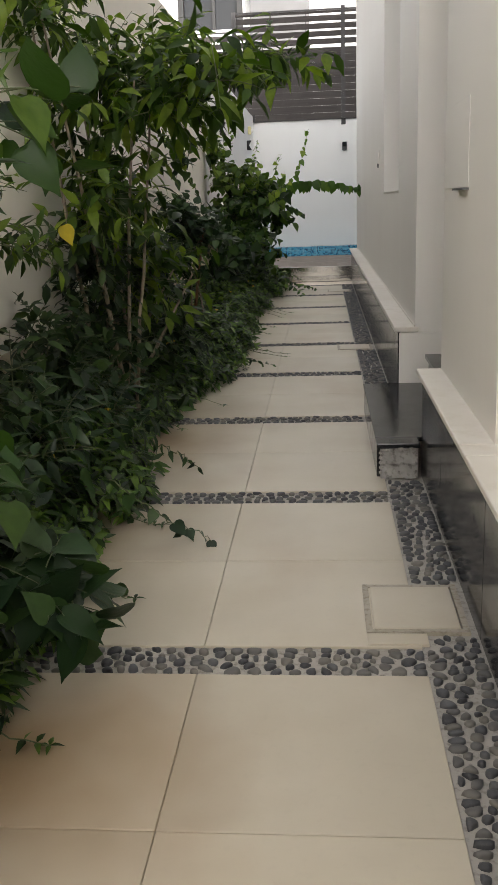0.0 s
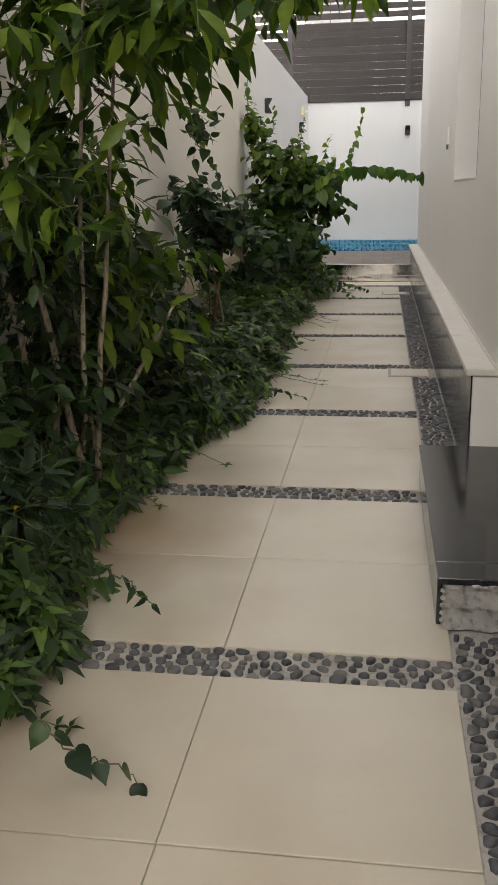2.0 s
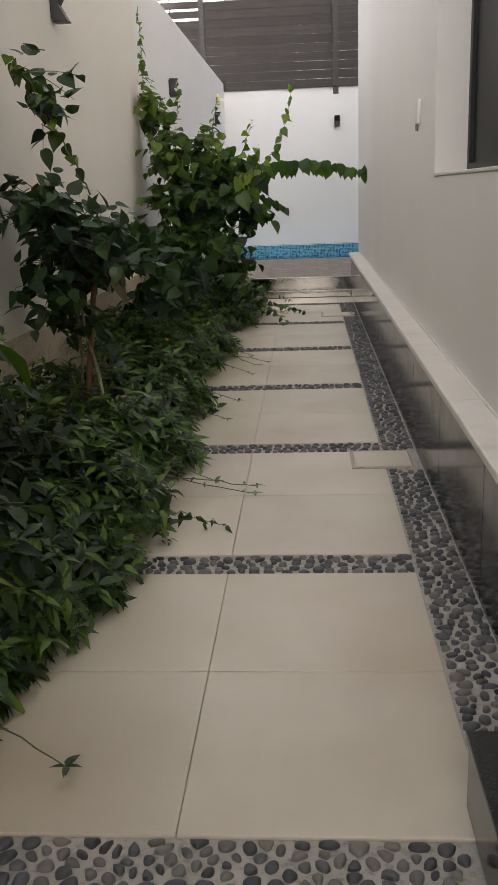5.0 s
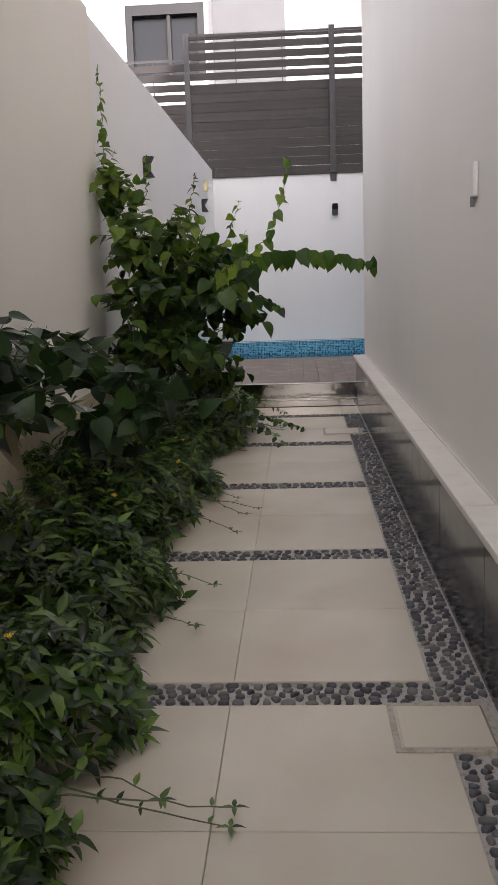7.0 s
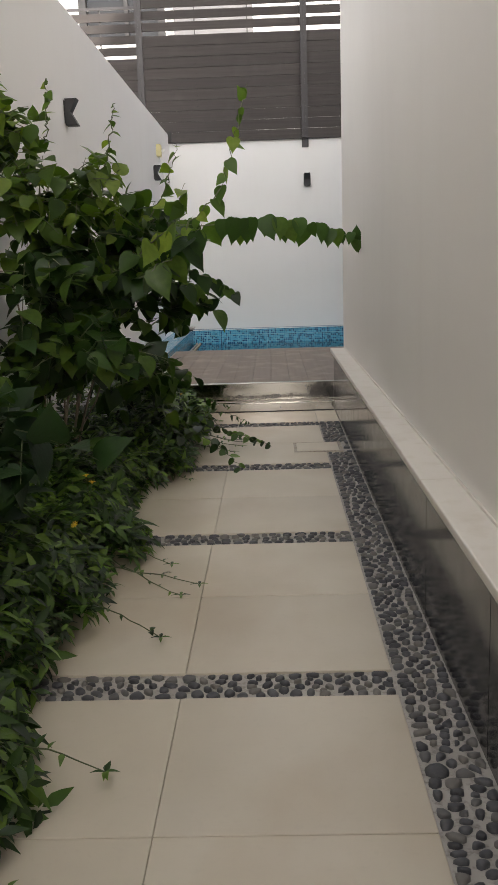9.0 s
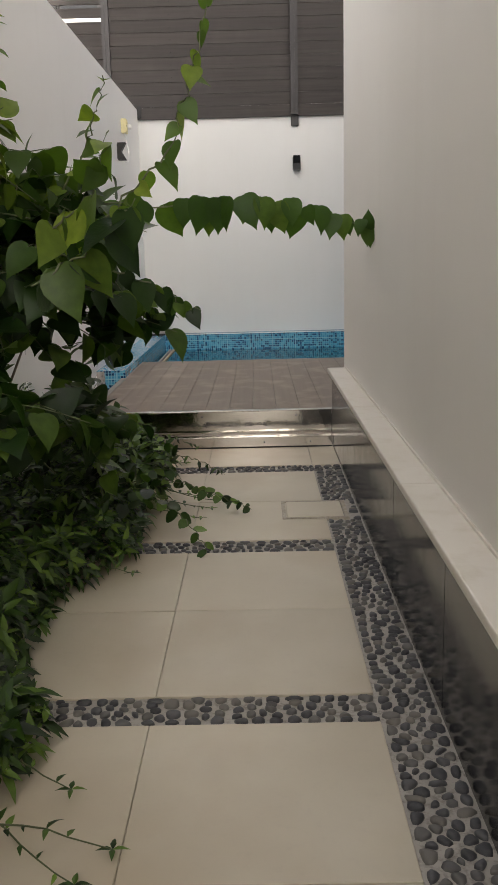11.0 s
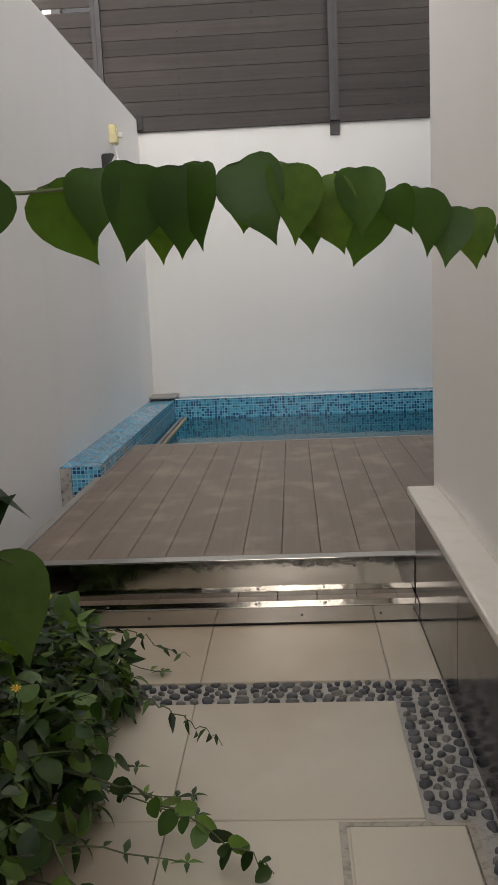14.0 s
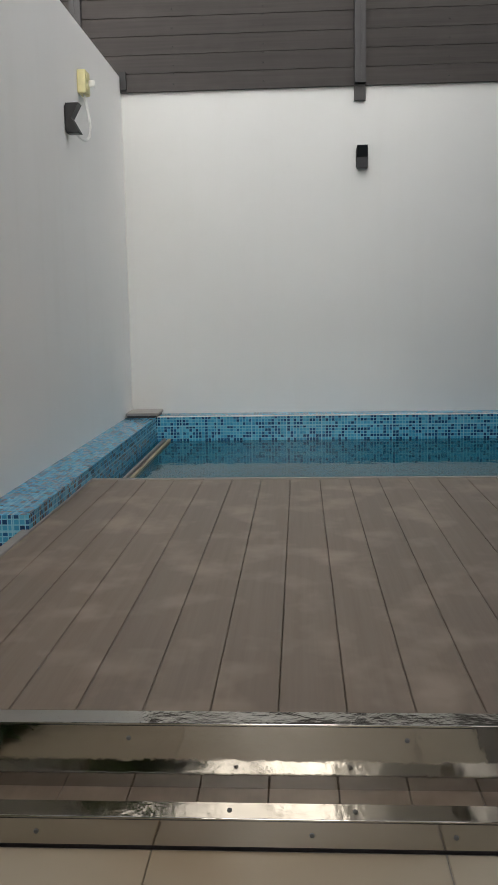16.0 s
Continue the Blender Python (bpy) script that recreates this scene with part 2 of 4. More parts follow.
M_GRANITE = granite("black_granite", (0.012, 0.012, 0.013), (0.05, 0.05, 0.052), 0.09)
M_GRANITE_TOP = granite("honed_granite", (0.010, 0.011, 0.013), (0.035, 0.037, 0.041), 0.10)
M_CONCRETE = grained("rough_concrete", (0.30, 0.29, 0.27), (0.48, 0.46, 0.43), 9, 0.9, 40, (0.12, 0.11, 0.10), 0.6, 60)
M_SOIL = grained("soil", (0.045, 0.032, 0.022), (0.10, 0.075, 0.05), 5, 0.95, 60, (0.02, 0.015, 0.01), 0.9, 70)
M_GROUND = grained("ground_earth", (0.12, 0.10, 0.08), (0.20, 0.17, 0.14), 0.5, 0.95, 5, (0.08, 0.07, 0.05), 0.5)
M_PEB = pebble_stone("pebble_stone", "object")
M_PEB_I = pebble_stone("pebble_stone_joined", "island")
M_STEEL = steel("polished_steel", 0.05)
M_DECK = plank("deck_board", (0.165, 0.117, 0.083), (0.206, 0.153, 0.113), 0.40, 0.07)
M_TRIM = plain("grey_trim", (0.30, 0.28, 0.26), 0.5)
M_FENCE = plank("fence_board", (0.025, 0.0205, 0.019), (0.042, 0.0355, 0.033), 0.7, 0.16, "x", 0.12)
M_POST = plain("dark_bronze", (0.028, 0.026, 0.028), 0.45)
M_BLACK = plain("black_metal", (0.009, 0.009, 0.010), 0.55)
M_GREY = plain("grey_plastic", (0.16, 0.16, 0.16), 0.5)
M_CREAM = plain("cream_plastic", (0.72, 0.66, 0.36), 0.45)
M_WHITE = plain("white_plastic", (0.78, 0.78, 0.76), 0.4)
M_MOSAIC = mosaic("pool_mosaic", 0.0245, 0.27)
M_BARK = grained("bark", (0.20, 0.16, 0.115), (0.36, 0.30, 0.22), 14, 0.85, 90, (0.07, 0.05, 0.035), 0.6, 120, stretch=(1, 1, 0.25))
M_TWIG = plain("green_twig", (0.10, 0.12, 0.05), 0.6)
M_STAKE = plain("stake_wood", (0.20, 0.10, 0.05), 0.8)
M_DRY = plain("dry_leaf", (0.38, 0.32, 0.22), 0.8)
M_LANCE = leafy("lance_leaf", (0.012, 0.030, 0.005), (0.050, 0.100, 0.012), (0.20, 0.275, 0.032), 0.40, 0.48, 0.35)
M_HEART = leafy("heart_leaf", (0.009, 0.024, 0.006), (0.031, 0.074, 0.013), (0.105, 0.172, 0.030), 0.40, 0.36, 0.30)
M_BRANCH = leafy("branch_leaf", (0.030, 0.070, 0.012), (0.052, 0.108, 0.020), (0.10, 0.165, 0.024), 0.40, 0.42, 0.28)
M_SMALL = leafy("cover_leaf", (0.007, 0.018, 0.0035), (0.036, 0.088, 0.012), (0.17, 0.285, 0.042), 0.34, 0.26, 0.5)
M_YOUNG = leafy("young_leaf", (0.05, 0.10, 0.018), (0.11, 0.19, 0.03), (0.22, 0.29, 0.045), 0.4, 0.45, 0.35)
# darker leaf green, with the shade below the shrubs put into the colour
M_SHADE = leafy("shaded_leaf", (0.007, 0.019, 0.005), (0.017, 0.042, 0.009), (0.046, 0.09, 0.017), 0.42, 0.2, 0.35)
M_YELLOW = leafy("yellow_leaf", (0.45, 0.36, 0.03), (0.55, 0.42, 0.04), (0.60, 0.48, 0.05))
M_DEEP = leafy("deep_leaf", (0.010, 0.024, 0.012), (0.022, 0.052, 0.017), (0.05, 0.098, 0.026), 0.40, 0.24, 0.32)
M_CROWN = leafy("crown_leaf", (0.022, 0.048, 0.010), (0.075, 0.135, 0.022), (0.17, 0.235, 0.038), 0.42, 0.42, 0.28)
M_FLOWER = plain("flower_yellow", (0.78, 0.52, 0.03), 0.6)
M_HOUSE = wall_paint("far_house_paint", (0.80, 0.80, 0.79), (0.84, 0.84, 0.83), (0.70, 0.70, 0.68))
M_HOUSE_G = wall_paint("far_house_grey", (0.12, 0.12, 0.125), (0.14, 0.14, 0.145), (0.11, 0.11, 0.11))

M_GLASS, nt_g, p_g = material("dark_glass")
p_g.inputs["Base Color"].default_value = (0.02, 0.022, 0.025, 1)
p_g.inputs["Roughness"].default_value = 0.03
p_g.inputs["Specular IOR Level"].default_value = 0.25
M_WATER, nt_w, p_w = material("pool_water")
p_w.inputs["Base Color"].default_value = (0.008, 0.17, 0.245, 1)
p_w.inputs["Roughness"].default_value = 0.02
p_w.inputs["IOR"].default_value = 1.18
p_w.inputs["Transmission Weight"].default_value = 0.5
bump(nt_w, p_w, tex_noise(nt_w, 6, 3, coords="World"), 0.12, 0.01)

# ---- builders ----
def box(bm, x0, x1, y0, y1, z0, z1):
    return bmesh.ops.create_cube(bm, size=1, matrix=Matrix.Translation(((x0 + x1) / 2, (y0 + y1) / 2, (z0 + z1) / 2)) @ Matrix.Diagonal((x1 - x0, y1 - y0, z1 - z0, 1)))["verts"]


def boxes(*dims):
    bm = bmesh.new()
    for d in dims:
        box(bm, *d)
    return bm


def soft_box(x0, x1, y0, y1, z0, z1, r, seg=2):
    bm = boxes((x0, x1, y0, y1, z0, z1))
    bmesh.ops.bevel(bm, geom=bm.edges[:], offset=r, segments=seg, profile=0.5, affect="EDGES")
    return bm


def link_mesh(name, bm, mat, smooth=False):
    me = bpy.data.meshes.new(name)
    bm.to_mesh(me)
    bm.free()
    me.materials.append(mat)
    if smooth:
        me.polygons.foreach_set("use_smooth", [True] * len(me.polygons))
    return new(name, me)


def part(name, bm, mat, parent, label="", smooth=False):
    ob = link_mesh(name, bm, mat, smooth)
    ob.parent = parent
    if label:
        ob["label"] = label
    return ob


def structure(name, bm, mat, label, category="wall"):
    return tagged(link_mesh(name, bm, mat), label, category, "", "structure")


def thing(name, label, category, group="", at=(0, 0, 0)):
    ob = tagged(new(name), label, category, group)
    ob.location = at
    return ob


def raw_mesh(name, verts, tris, mat, parent=None, smooth=True):
    me = bpy.data.meshes.new(name)
    n, k = len(tris), tris.shape[1]
    me.vertices.add(len(verts))
    me.vertices.foreach_set("co", np.asarray(verts, dtype=np.float32).ravel())
    me.loops.add(n * k)
    me.loops.foreach_set("vertex_index", np.asarray(tris, dtype=np.int32).ravel())
    me.polygons.add(n)
    me.polygons.foreach_set("loop_start", np.arange(n, dtype=np.int32) * k)
    me.polygons.foreach_set("use_smooth", np.full(n, smooth))
    me.update(calc_edges=True)
    me.validate()
    me.materials.append(mat)
    ob = new(name, me)
    ob.parent = parent
    return ob


def leaf_shape(stations, fold=0.18, droop=0.2):
    """A folded leaf blade of length 1 along y; stations are (place along it, half width)."""
    v = [(0, 0, 0)]
    for t, w in stations:
        z = -droop * t * t
        v += [(-w, t, z + fold * w), (0, t + 0.01, z), (w, t, z + fold * w)]
    v.append((0, 1, -droop))
    f = [(0, 2, 1), (0, 3, 2)]
    for i in range(len(stations) - 1):
        a = 1 + 3 * i
        for s in (0, 1):
            f += [(a + s, a + s + 1, a + s + 4), (a + s, a + s + 4, a + s + 3)]
    a = 1 + 3 * (len(stations) - 1)
    e = len(v) - 1
    f += [(a, a + 1, e), (a + 1, a + 2, e)]
    return np.array(v, float), np.array(f, int)


LANCE = leaf_shape([(0.2, 0.13), (0.48, 0.19), (0.76, 0.10)], 0.3, 0.3)
HEART = leaf_shape([(-0.05, 0.17), (0.04, 0.30), (0.18, 0.37), (0.36, 0.37), (0.55, 0.28), (0.72, 0.165), (0.87, 0.06)], 0.22, 0.2)
OVAL = leaf_shape([(0.25, 0.19), (0.6, 0.20)], 0.25, 0.2)
POINTED = leaf_shape([(0.14, 0.10), (0.36, 0.185), (0.66, 0.125)], 0.35, 0.32)
ROUND = leaf_shape([(-0.02, 0.14), (0.10, 0.30), (0.32, 0.40), (0.58, 0.38), (0.80, 0.25), (0.95, 0.10)], 0.15, 0.12)
BROAD = leaf_shape([(-0.07, 0.13), (-0.03, 0.27), (0.06, 0.37), (0.18, 0.415), (0.32, 0.415), (0.46, 0.375), (0.60, 0.30), (0.72, 0.205), (0.82, 0.115), (0.91, 0.045)], 0.20, 0.30)


def unit(a):
    return a / (np.linalg.norm(a, axis=-1, keepdims=True) + 1e-9)


def leaves(name, shape, at, along, up, size, mat, parent):
    at, along, up, size = (np.asarray(v, float) for v in (at, along, up, size))
    v, f = shape
    y = unit(along)
    x = unit(np.cross(y, up))
    z = np.cross(x, y)
    basis = np.stack((x, y, z), 1)
    pts = np.einsum("vk,nkc->nvc", v, basis) * size[:, None, None] + at[:, None, :]
    pts[..., 0] = np.maximum(pts[..., 0], -0.995)
    tris = (f[None] + (np.arange(len(at)) * len(v))[:, None, None]).reshape(-1, 3)
    return raw_mesh(name, pts.reshape(-1, 3), tris, mat, parent)


def tubes(name, lines, mat, parent, sides=6):
    """Tapered round stems along polylines: each is (points, radius at the foot, radius at the tip)."""
    vs, fs, n0 = [], [], 0
    for pts, r0, r1 in lines:
        pts = np.asarray(pts, float)
        k = len(pts)
        tan = unit(np.gradient(pts, axis=0))
        ref = np.where(np.abs(tan[:, 2:3]) > 0.9, np.array([[1.0, 0, 0]]), np.array([[0, 0, 1.0]]))
        a = unit(np.cross(tan, ref))
        b = np.cross(tan, a)
        r = np.linspace(r0, r1, k)[:, None, None]
        ang = np.linspace(0, 2 * np.pi, sides, endpoint=False)
        ring = pts[:, None, :] + r * (np.cos(ang)[None, :, None] * a[:, None, :] + np.sin(ang)[None, :, None] * b[:, None, :])
        vs.append(ring.reshape(-1, 3))
        for i in range(k - 1):
            for j in range(sides):
                p, q = n0 + i * sides + j, n0 + i * sides + (j + 1) % sides
                fs.append((p, q, q + sides, p + sides))
        n0 += k * sides
    return raw_mesh(name, np.concatenate(vs), np.array(fs), mat, parent)


def bend(rng, a, b, n, wob, sag=0.0):
    t = np.linspace(0, 1, n)[:, None]
    p = np.asarray(a, float) * (1 - t) + np.asarray(b, float) * t
    j = rng.normal(0, wob, (n, 3)) * np.sin(np.pi * t)
    p += np.cumsum(j, 0) * 0.5
    p[:, 2] -= (sag * np.sin(np.pi * t))[:, 0]
    return p


def shrub(name, label, base, clumps, seed, shape, leaf_mat, leaf_size, twigs, twig_len, gap, stem_r=0.012, hang=0.3, stems_per=1, spread=0.06, group="garden plants"):
    """A many-stemmed bush: stems rise from the base to each clump (centre, radii); twigs with leaves fill the clumps."""
    rng = np.random.default_rng(seed)
    ob = thing(name, label, "shrub", group, base)
    base = np.array(base, float)
    tw, at, along, up, size = [], [], [], [], []
    for ci, (c, rad, dens) in enumerate(clumps):
        c, rad = np.array(c, float), np.array(rad, float)
        for s in range(stems_per if dens > 0.75 else 0):
            foot = base + np.array([rng.normal(0, spread), rng.normal(0, spread), 0])
            tip = c + rad * rng.normal(0, 0.35, 3)
            line = bend(rng, foot - base, tip - base, 9, 0.02)
            tubes("stem", [(line, stem_r * rng.uniform(0.7, 1.2), stem_r * 0.35)], M_BARK, ob)
        for k in range(int(twigs * dens)):
            d = unit(rng.normal(0, 1, 3))
            p = c + d * rad * rng.uniform(0.15, 0.9) ** 0.5
            out = unit(d * np.array([1, 1, 0.7]) + rng.normal(0, 0.35, 3) + np.array([0.15, 0, 0.25]))
            ln = twig_len * rng.uniform(0.6, 1.25)
            n = 6
            q = p + out * ln * (np.linspace(-0.5, 0.5, n)[:, None])
            q[:, 2] -= np.linspace(0, 1, n) ** 2 * ln * 0.25
            q[:, 0] = np.maximum(q[:, 0], -0.975)
            tw.append((q - base, 0.0028, 0.001))
            m = max(3, int(ln / gap))
            for i in range(m):
                t = (i + rng.uniform(0.1, 0.9)) / m
                pos = q[0] * (1 - t) + q[-1] * t
                side = unit(np.cross(out, rng.normal(0, 1, 3)))
                a = unit(out * 0.5 + side * 0.9 + np.array([0, 0, -hang]))
                at.append(pos - base)
                along.append(a)
                up.append(unit(np.array([0.1, -0.15, 1.0]) + rng.normal(0, 0.35, 3)))
                size.append(leaf_size * rng.uniform(0.6, 1.2))
    tubes("twig", tw, M_TWIG, ob, 4)["kind"] = "stuff"
    at = np.array(at)
    at[:, 0] = np.maximum(at[:, 0], -0.975 - base[0])
    v = leaves("foliage", shape, at + base, along, up, size, leaf_mat, ob)
    v.location = -Vector(base)
    return ob

# ---- ground, floor ----
XW, XR, XL = 0.855, 0.763, -1.035
YF, ZD = 19.02, 0.214
Y_STEP, Y_DECK, Y_DFAR = 13.625, 13.745, 16.57
P, B0, BAND = 1.36, 3.46, 0.15
ZF = 2.765
structure("ground", boxes((-300, 300, -300, 300, -1.7, -1.6)), M_GROUND, "bare earth ground around the walled yard", "ground")
floor = structure("floor", boxes((-0.62, XR + 0.1, -4.0, 13.84, -1.5, -0.008)), M_TILE_EDGE, "mortar bed of the tiled garden path", "floor")
structure("soil_bed", boxes((XL, -0.62, -4.0, 15.0, -1.5, 0.02)), M_SOIL, "dark soil of the planting bed along the wall", "soil")
structure("kerb", boxes((-0.62, -0.60, -4.0, 13.655, -0.02, 0.004)), M_TILE_EDGE, "thin mortar edge of the planting bed", "kerb")

# ---- walls ----
structure("wall_left", boxes((XL - 0.22, XL + 0.03, -4.2, 10.78, -1.5, 2.86)), M_WALL_L, "cream painted boundary wall with faint rain stains")
structure("wall_left_pool", boxes((XL - 0.22, XL, 10.78, YF, -1.5, 2.86)), M_WALL_P, "cool white painted boundary wall beside the pool")
structure("wall_left_base", boxes((XL + 0.03, XL + 0.043, 3.0, 10.78, -0.5, 0.575), (XL + 0.03, XL + 0.038, 3.0, 10.78, 0.575, 0.605)), M_BASE, "unpainted tan cement base of the boundary wall")
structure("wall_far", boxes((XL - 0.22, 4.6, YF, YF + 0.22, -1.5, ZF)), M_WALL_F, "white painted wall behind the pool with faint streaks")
structure("wall_pier", boxes((XW - 0.012, 1.6, 2.62, 3.86, -0.5, 8.0), (1.3, 1.6, -4.2, 2.62, -0.5, 8.0)), M_WALL_R, "off-white painted house pier beside the doorway")
WY0, WY1, WZ0, WZ1 = 6.28, 7.81, 1.218, 3.1
structure("wall_house", boxes((XW, 1.12, 5.10, WY0, -0.5, 8.0), (XW, 1.12, WY1, 13.86, -0.5, 8.0), (XW, 1.12, WY0, WY1, -0.5, WZ0), (XW, 1.12, WY0, WY1, WZ1, 8.0)), M_WALL_R, "off-white painted house wall with one tall window")
structure("wall_end", boxes((1.12, 4.6, 13.6, 13.86, -0.5, 8.0)), M_WALL_R, "off-white painted end wall of the house facing the pool")
structure("wall_doorway", boxes((1.45, 1.7, 3.86, 5.10, -0.5, 8.0), (XW, 1.45, 3.86, 5.10, 2.5, 8.0)), M_WALL_R, "painted wall closing the recessed doorway")
# never in view; added at this height to darken the pool yard
structure("unseen_pool_wall", boxes((2.9, 3.1, 13.86, YF, -1.5, 4.0)), M_WALL_F, "unseen white wall added to cut sky light over the pool")
structure("wall_behind", boxes((XL - 0.22, 1.6, -4.4, -4.2, -1.5, 3.0)), M_WALL_R, "off-white wall closing the path behind")

# ---- plinth, ledges, doorway step ----
def slabs(parent, name, mat, x0, x1, y0, y1, z0, z1, length, r=0.002, smooth=False, seg=1):
    y = y0
    while y < y1 - 0.02:
        e = min(y + length, y1)
        part(name, soft_box(x0, x1, y + 0.0008, e - 0.0008, z0, z1, r, seg), mat, parent)
        y = e


plinth_near = structure("plinth_pier", boxes((XR + 0.012, XW, -4.0, 3.84, -0.02, 0.445)), M_CONCRETE, "polished black granite plinth under the pier", "plinth")
slabs(plinth_near, "granite_panel", M_GRANITE, XR, XR + 0.012, -4.0, 3.845, -0.008, 0.446, 0.9)
plinth_far = structure("plinth_house", boxes((XR + 0.012, XW, 5.11, 13.72, -0.02, 0.445)), M_WALL_R, "polished black granite plinth along the house wall", "plinth")
slabs(plinth_far, "granite_panel", M_GRANITE, XR, XR + 0.012, 5.13, 13.725, -0.008, 0.446, 0.86)
part("end_face", boxes((XR + 0.004, XW + 0.25, 5.085, 5.11, -0.02, 0.444)), M_WALL_R, plinth_far, "off-white painted end")
ledge_near = structure("ledge_pier", boxes((XW - 0.03, XW + 0.001, -4.0, 3.83, 0.44, 0.452)), M_MARBLE, "cream marble ledge on the pier's plinth", "ledge")
slabs(ledge_near, "marble_slab", M_MARBLE, XR - 0.026, XW + 0.02, 2.62, 3.86, 0.4475, 0.470, 1.24, 0.006, True, 2)
slabs(ledge_near, "marble_slab", M_MARBLE, XR - 0.026, 1.32, -4.0, 2.62, 0.4475, 0.470, 1.3, 0.006, True, 2)
ledge_far = structure("ledge_house", boxes((XW - 0.03, XW + 0.001, 5.12, 13.72, 0.44, 0.452)), M_MARBLE, "cream marble ledge along the house plinth", "ledge")
slabs(ledge_far, "marble_slab", M_MARBLE, XR - 0.024, XW + 0.02, 5.085, 13.765, 0.449, 0.478, 1.44, 0.006, True, 2)
# thin cove of mortar where ledge meets wall
part("mortar_fillet", boxes((XW - 0.006, XW + 0.002, 5.10, 13.76, 0.478, 0.487)), M_MARBLE, ledge_far)

step = thing("door_step", "low doorway step faced in black granite with a broken end", "step", "", (0.57, 3.74, 0))
def local(bm, ob):
    bmesh.ops.translate(bm, vec=-Vector(ob.location), verts=bm.verts)
    return bm
core = boxes((0.582, 0.742, 3.775, 5.06, 0.0, 0.138))
bmesh.ops.subdivide_edges(core, edges=core.edges[:], cuts=5, use_grid_fill=True)
for v in core.verts:
    if v.co.y < 3.79:
        v.co += Vector((0, noise.noise(v.co * 22) * 0.012, 0))
part("core", local(core, step), M_CONCRETE, step, "rough mortar core")
part("tread", local(soft_box(0.563, 1.44, 3.875, 5.08, 0.139, 0.160, 0.002), step), M_GRANITE_TOP, step, "honed dark granite slab")
lip = soft_box(0.563, 0.748, 3.762, 3.873, 0.139, 0.160, 0.003)
part("tread_end", local(lip, step), M_GRANITE_TOP, step)
part("riser_panel", local(soft_box(0.566, 0.580, 3.80, 5.06, 0.002, 0.1385, 0.002), step), M_GRANITE, step)
chips = bmesh.new()
rng0 = random.Random(4)
for i in range(9):
    u = 0.574 + rng0.random() * 0.15
    bmesh.ops.create_icosphere(chips, subdivisions=1, radius=0.006 + rng0.random() * 0.006, matrix=Matrix.Translation((u, 3.766, 0.128 + rng0.random() * 0.012)) @ Matrix.Diagonal((1.6, 0.8, 0.8, 1)))
for i in range(5):
    bmesh.ops.create_icosphere(chips, subdivisions=1, radius=0.008, matrix=Matrix.Translation((0.58, 3.772, 0.03 + i * 0.022)))
part("mortar_lumps", local(chips, step), M_TILE_EDGE, step)["kind"] = "stuff"
inner = thing("threshold", "dark granite threshold in the recessed doorway", "threshold", "", (1.15, 4.45, 0.16))
part("block", local(soft_box(0.93, 1.44, 3.90, 5.07, 0.1605, 0.30, 0.003), inner), M_GRANITE, inner)
part("cap", local(soft_box(0.91, 1.44, 3.89, 5.075, 0.3005, 0.325, 0.003), inner), M_GRANITE_TOP, inner)
door = tagged(new("door_1"), "dark metal entrance door with a glass panel, closed", "door", "", "structure")
door.location = (1.40, 4.48, 0.326)
part("door_frame", boxes((0, 0.05, -0.6, -0.53, 0, 2.17), (0, 0.05, 0.53, 0.6, 0, 2.17), (0, 0.05, -0.53, 0.53, 2.1, 2.17)), M_BLACK, door)
part("door_leaf", boxes((0.01, 0.045, -0.53, 0.53, 0.0, 2.1)), M_POST, door)
part("pane", boxes((0.004, 0.009, -0.40, 0.40, 0.25, 1.95)), M_GLASS, door)

# ---- window ----
win = tagged(new("window_1"), "tall dark aluminium window set deep in the house wall", "window", "", "structure")
win.location = (1.0, (WY0 + WY1) / 2, WZ0)
wh, wt = (WY1 - WY0) / 2, WZ1 - WZ0
part("window_frame", boxes((0, 0.06, -wh, -wh + 0.05, 0, wt), (0, 0.06, wh - 0.05, wh, 0, wt), (0, 0.06, -wh + 0.05, wh - 0.05, 0, 0.05), (0, 0.06, -wh + 0.05, wh - 0.05, wt - 0.05, wt), (0, 0.06, -0.025, 0.025, 0.05, wt - 0.05)), M_BLACK, win, "black aluminium frame")
for a, b in ((-wh + 0.05, -0.025), (0.025, wh - 0.05)):
    part("pane", boxes((0.02, 0.03, a, b, 0.05, wt - 0.05)), M_BLACK, win, "black tinted pane")
part("window_sill", soft_box(-0.15, 0.0, -wh + 0.002, wh - 0.002, 0.001, 0.014, 0.003), M_MARBLE, win)

# wall box beside the doorway
mbox = thing("meter_box", "white flush wall box with a grey strip as its shadow", "box", "", (XW - 0.012, 3.57, 1.36))
part("cover", soft_box(-0.004, 0.0, -0.33, 0.28, -0.15, 0.15, 0.003), M_WALL_R, mbox)
# thin grey strip that stands in for the shadow beneath the box
part("shadow_strip", boxes((-0.022, 0.0, -0.33, -0.08, -0.158, -0.151)), M_GREY, mbox)

def outlet(y, z):
    ob = thing("outlet_cover", "white plastic outlet cover with a dark cable end", "outlet", "", (XW, y, z))
    part("cover", soft_box(-0.02, 0.0, -0.035, 0.035, -0.05, 0.07, 0.009, 3), M_WALL_R, ob, smooth=True)
    bm = bmesh.new()
    bmesh.ops.create_cone(bm, segments=12, radius1=0.008, radius2=0.008, depth=0.035, cap_ends=True, matrix=pose(-0.015, 0, -0.065))
    part("cable_end", bm, M_GREY, ob)
    return ob
outlet(8.38, 1.53)

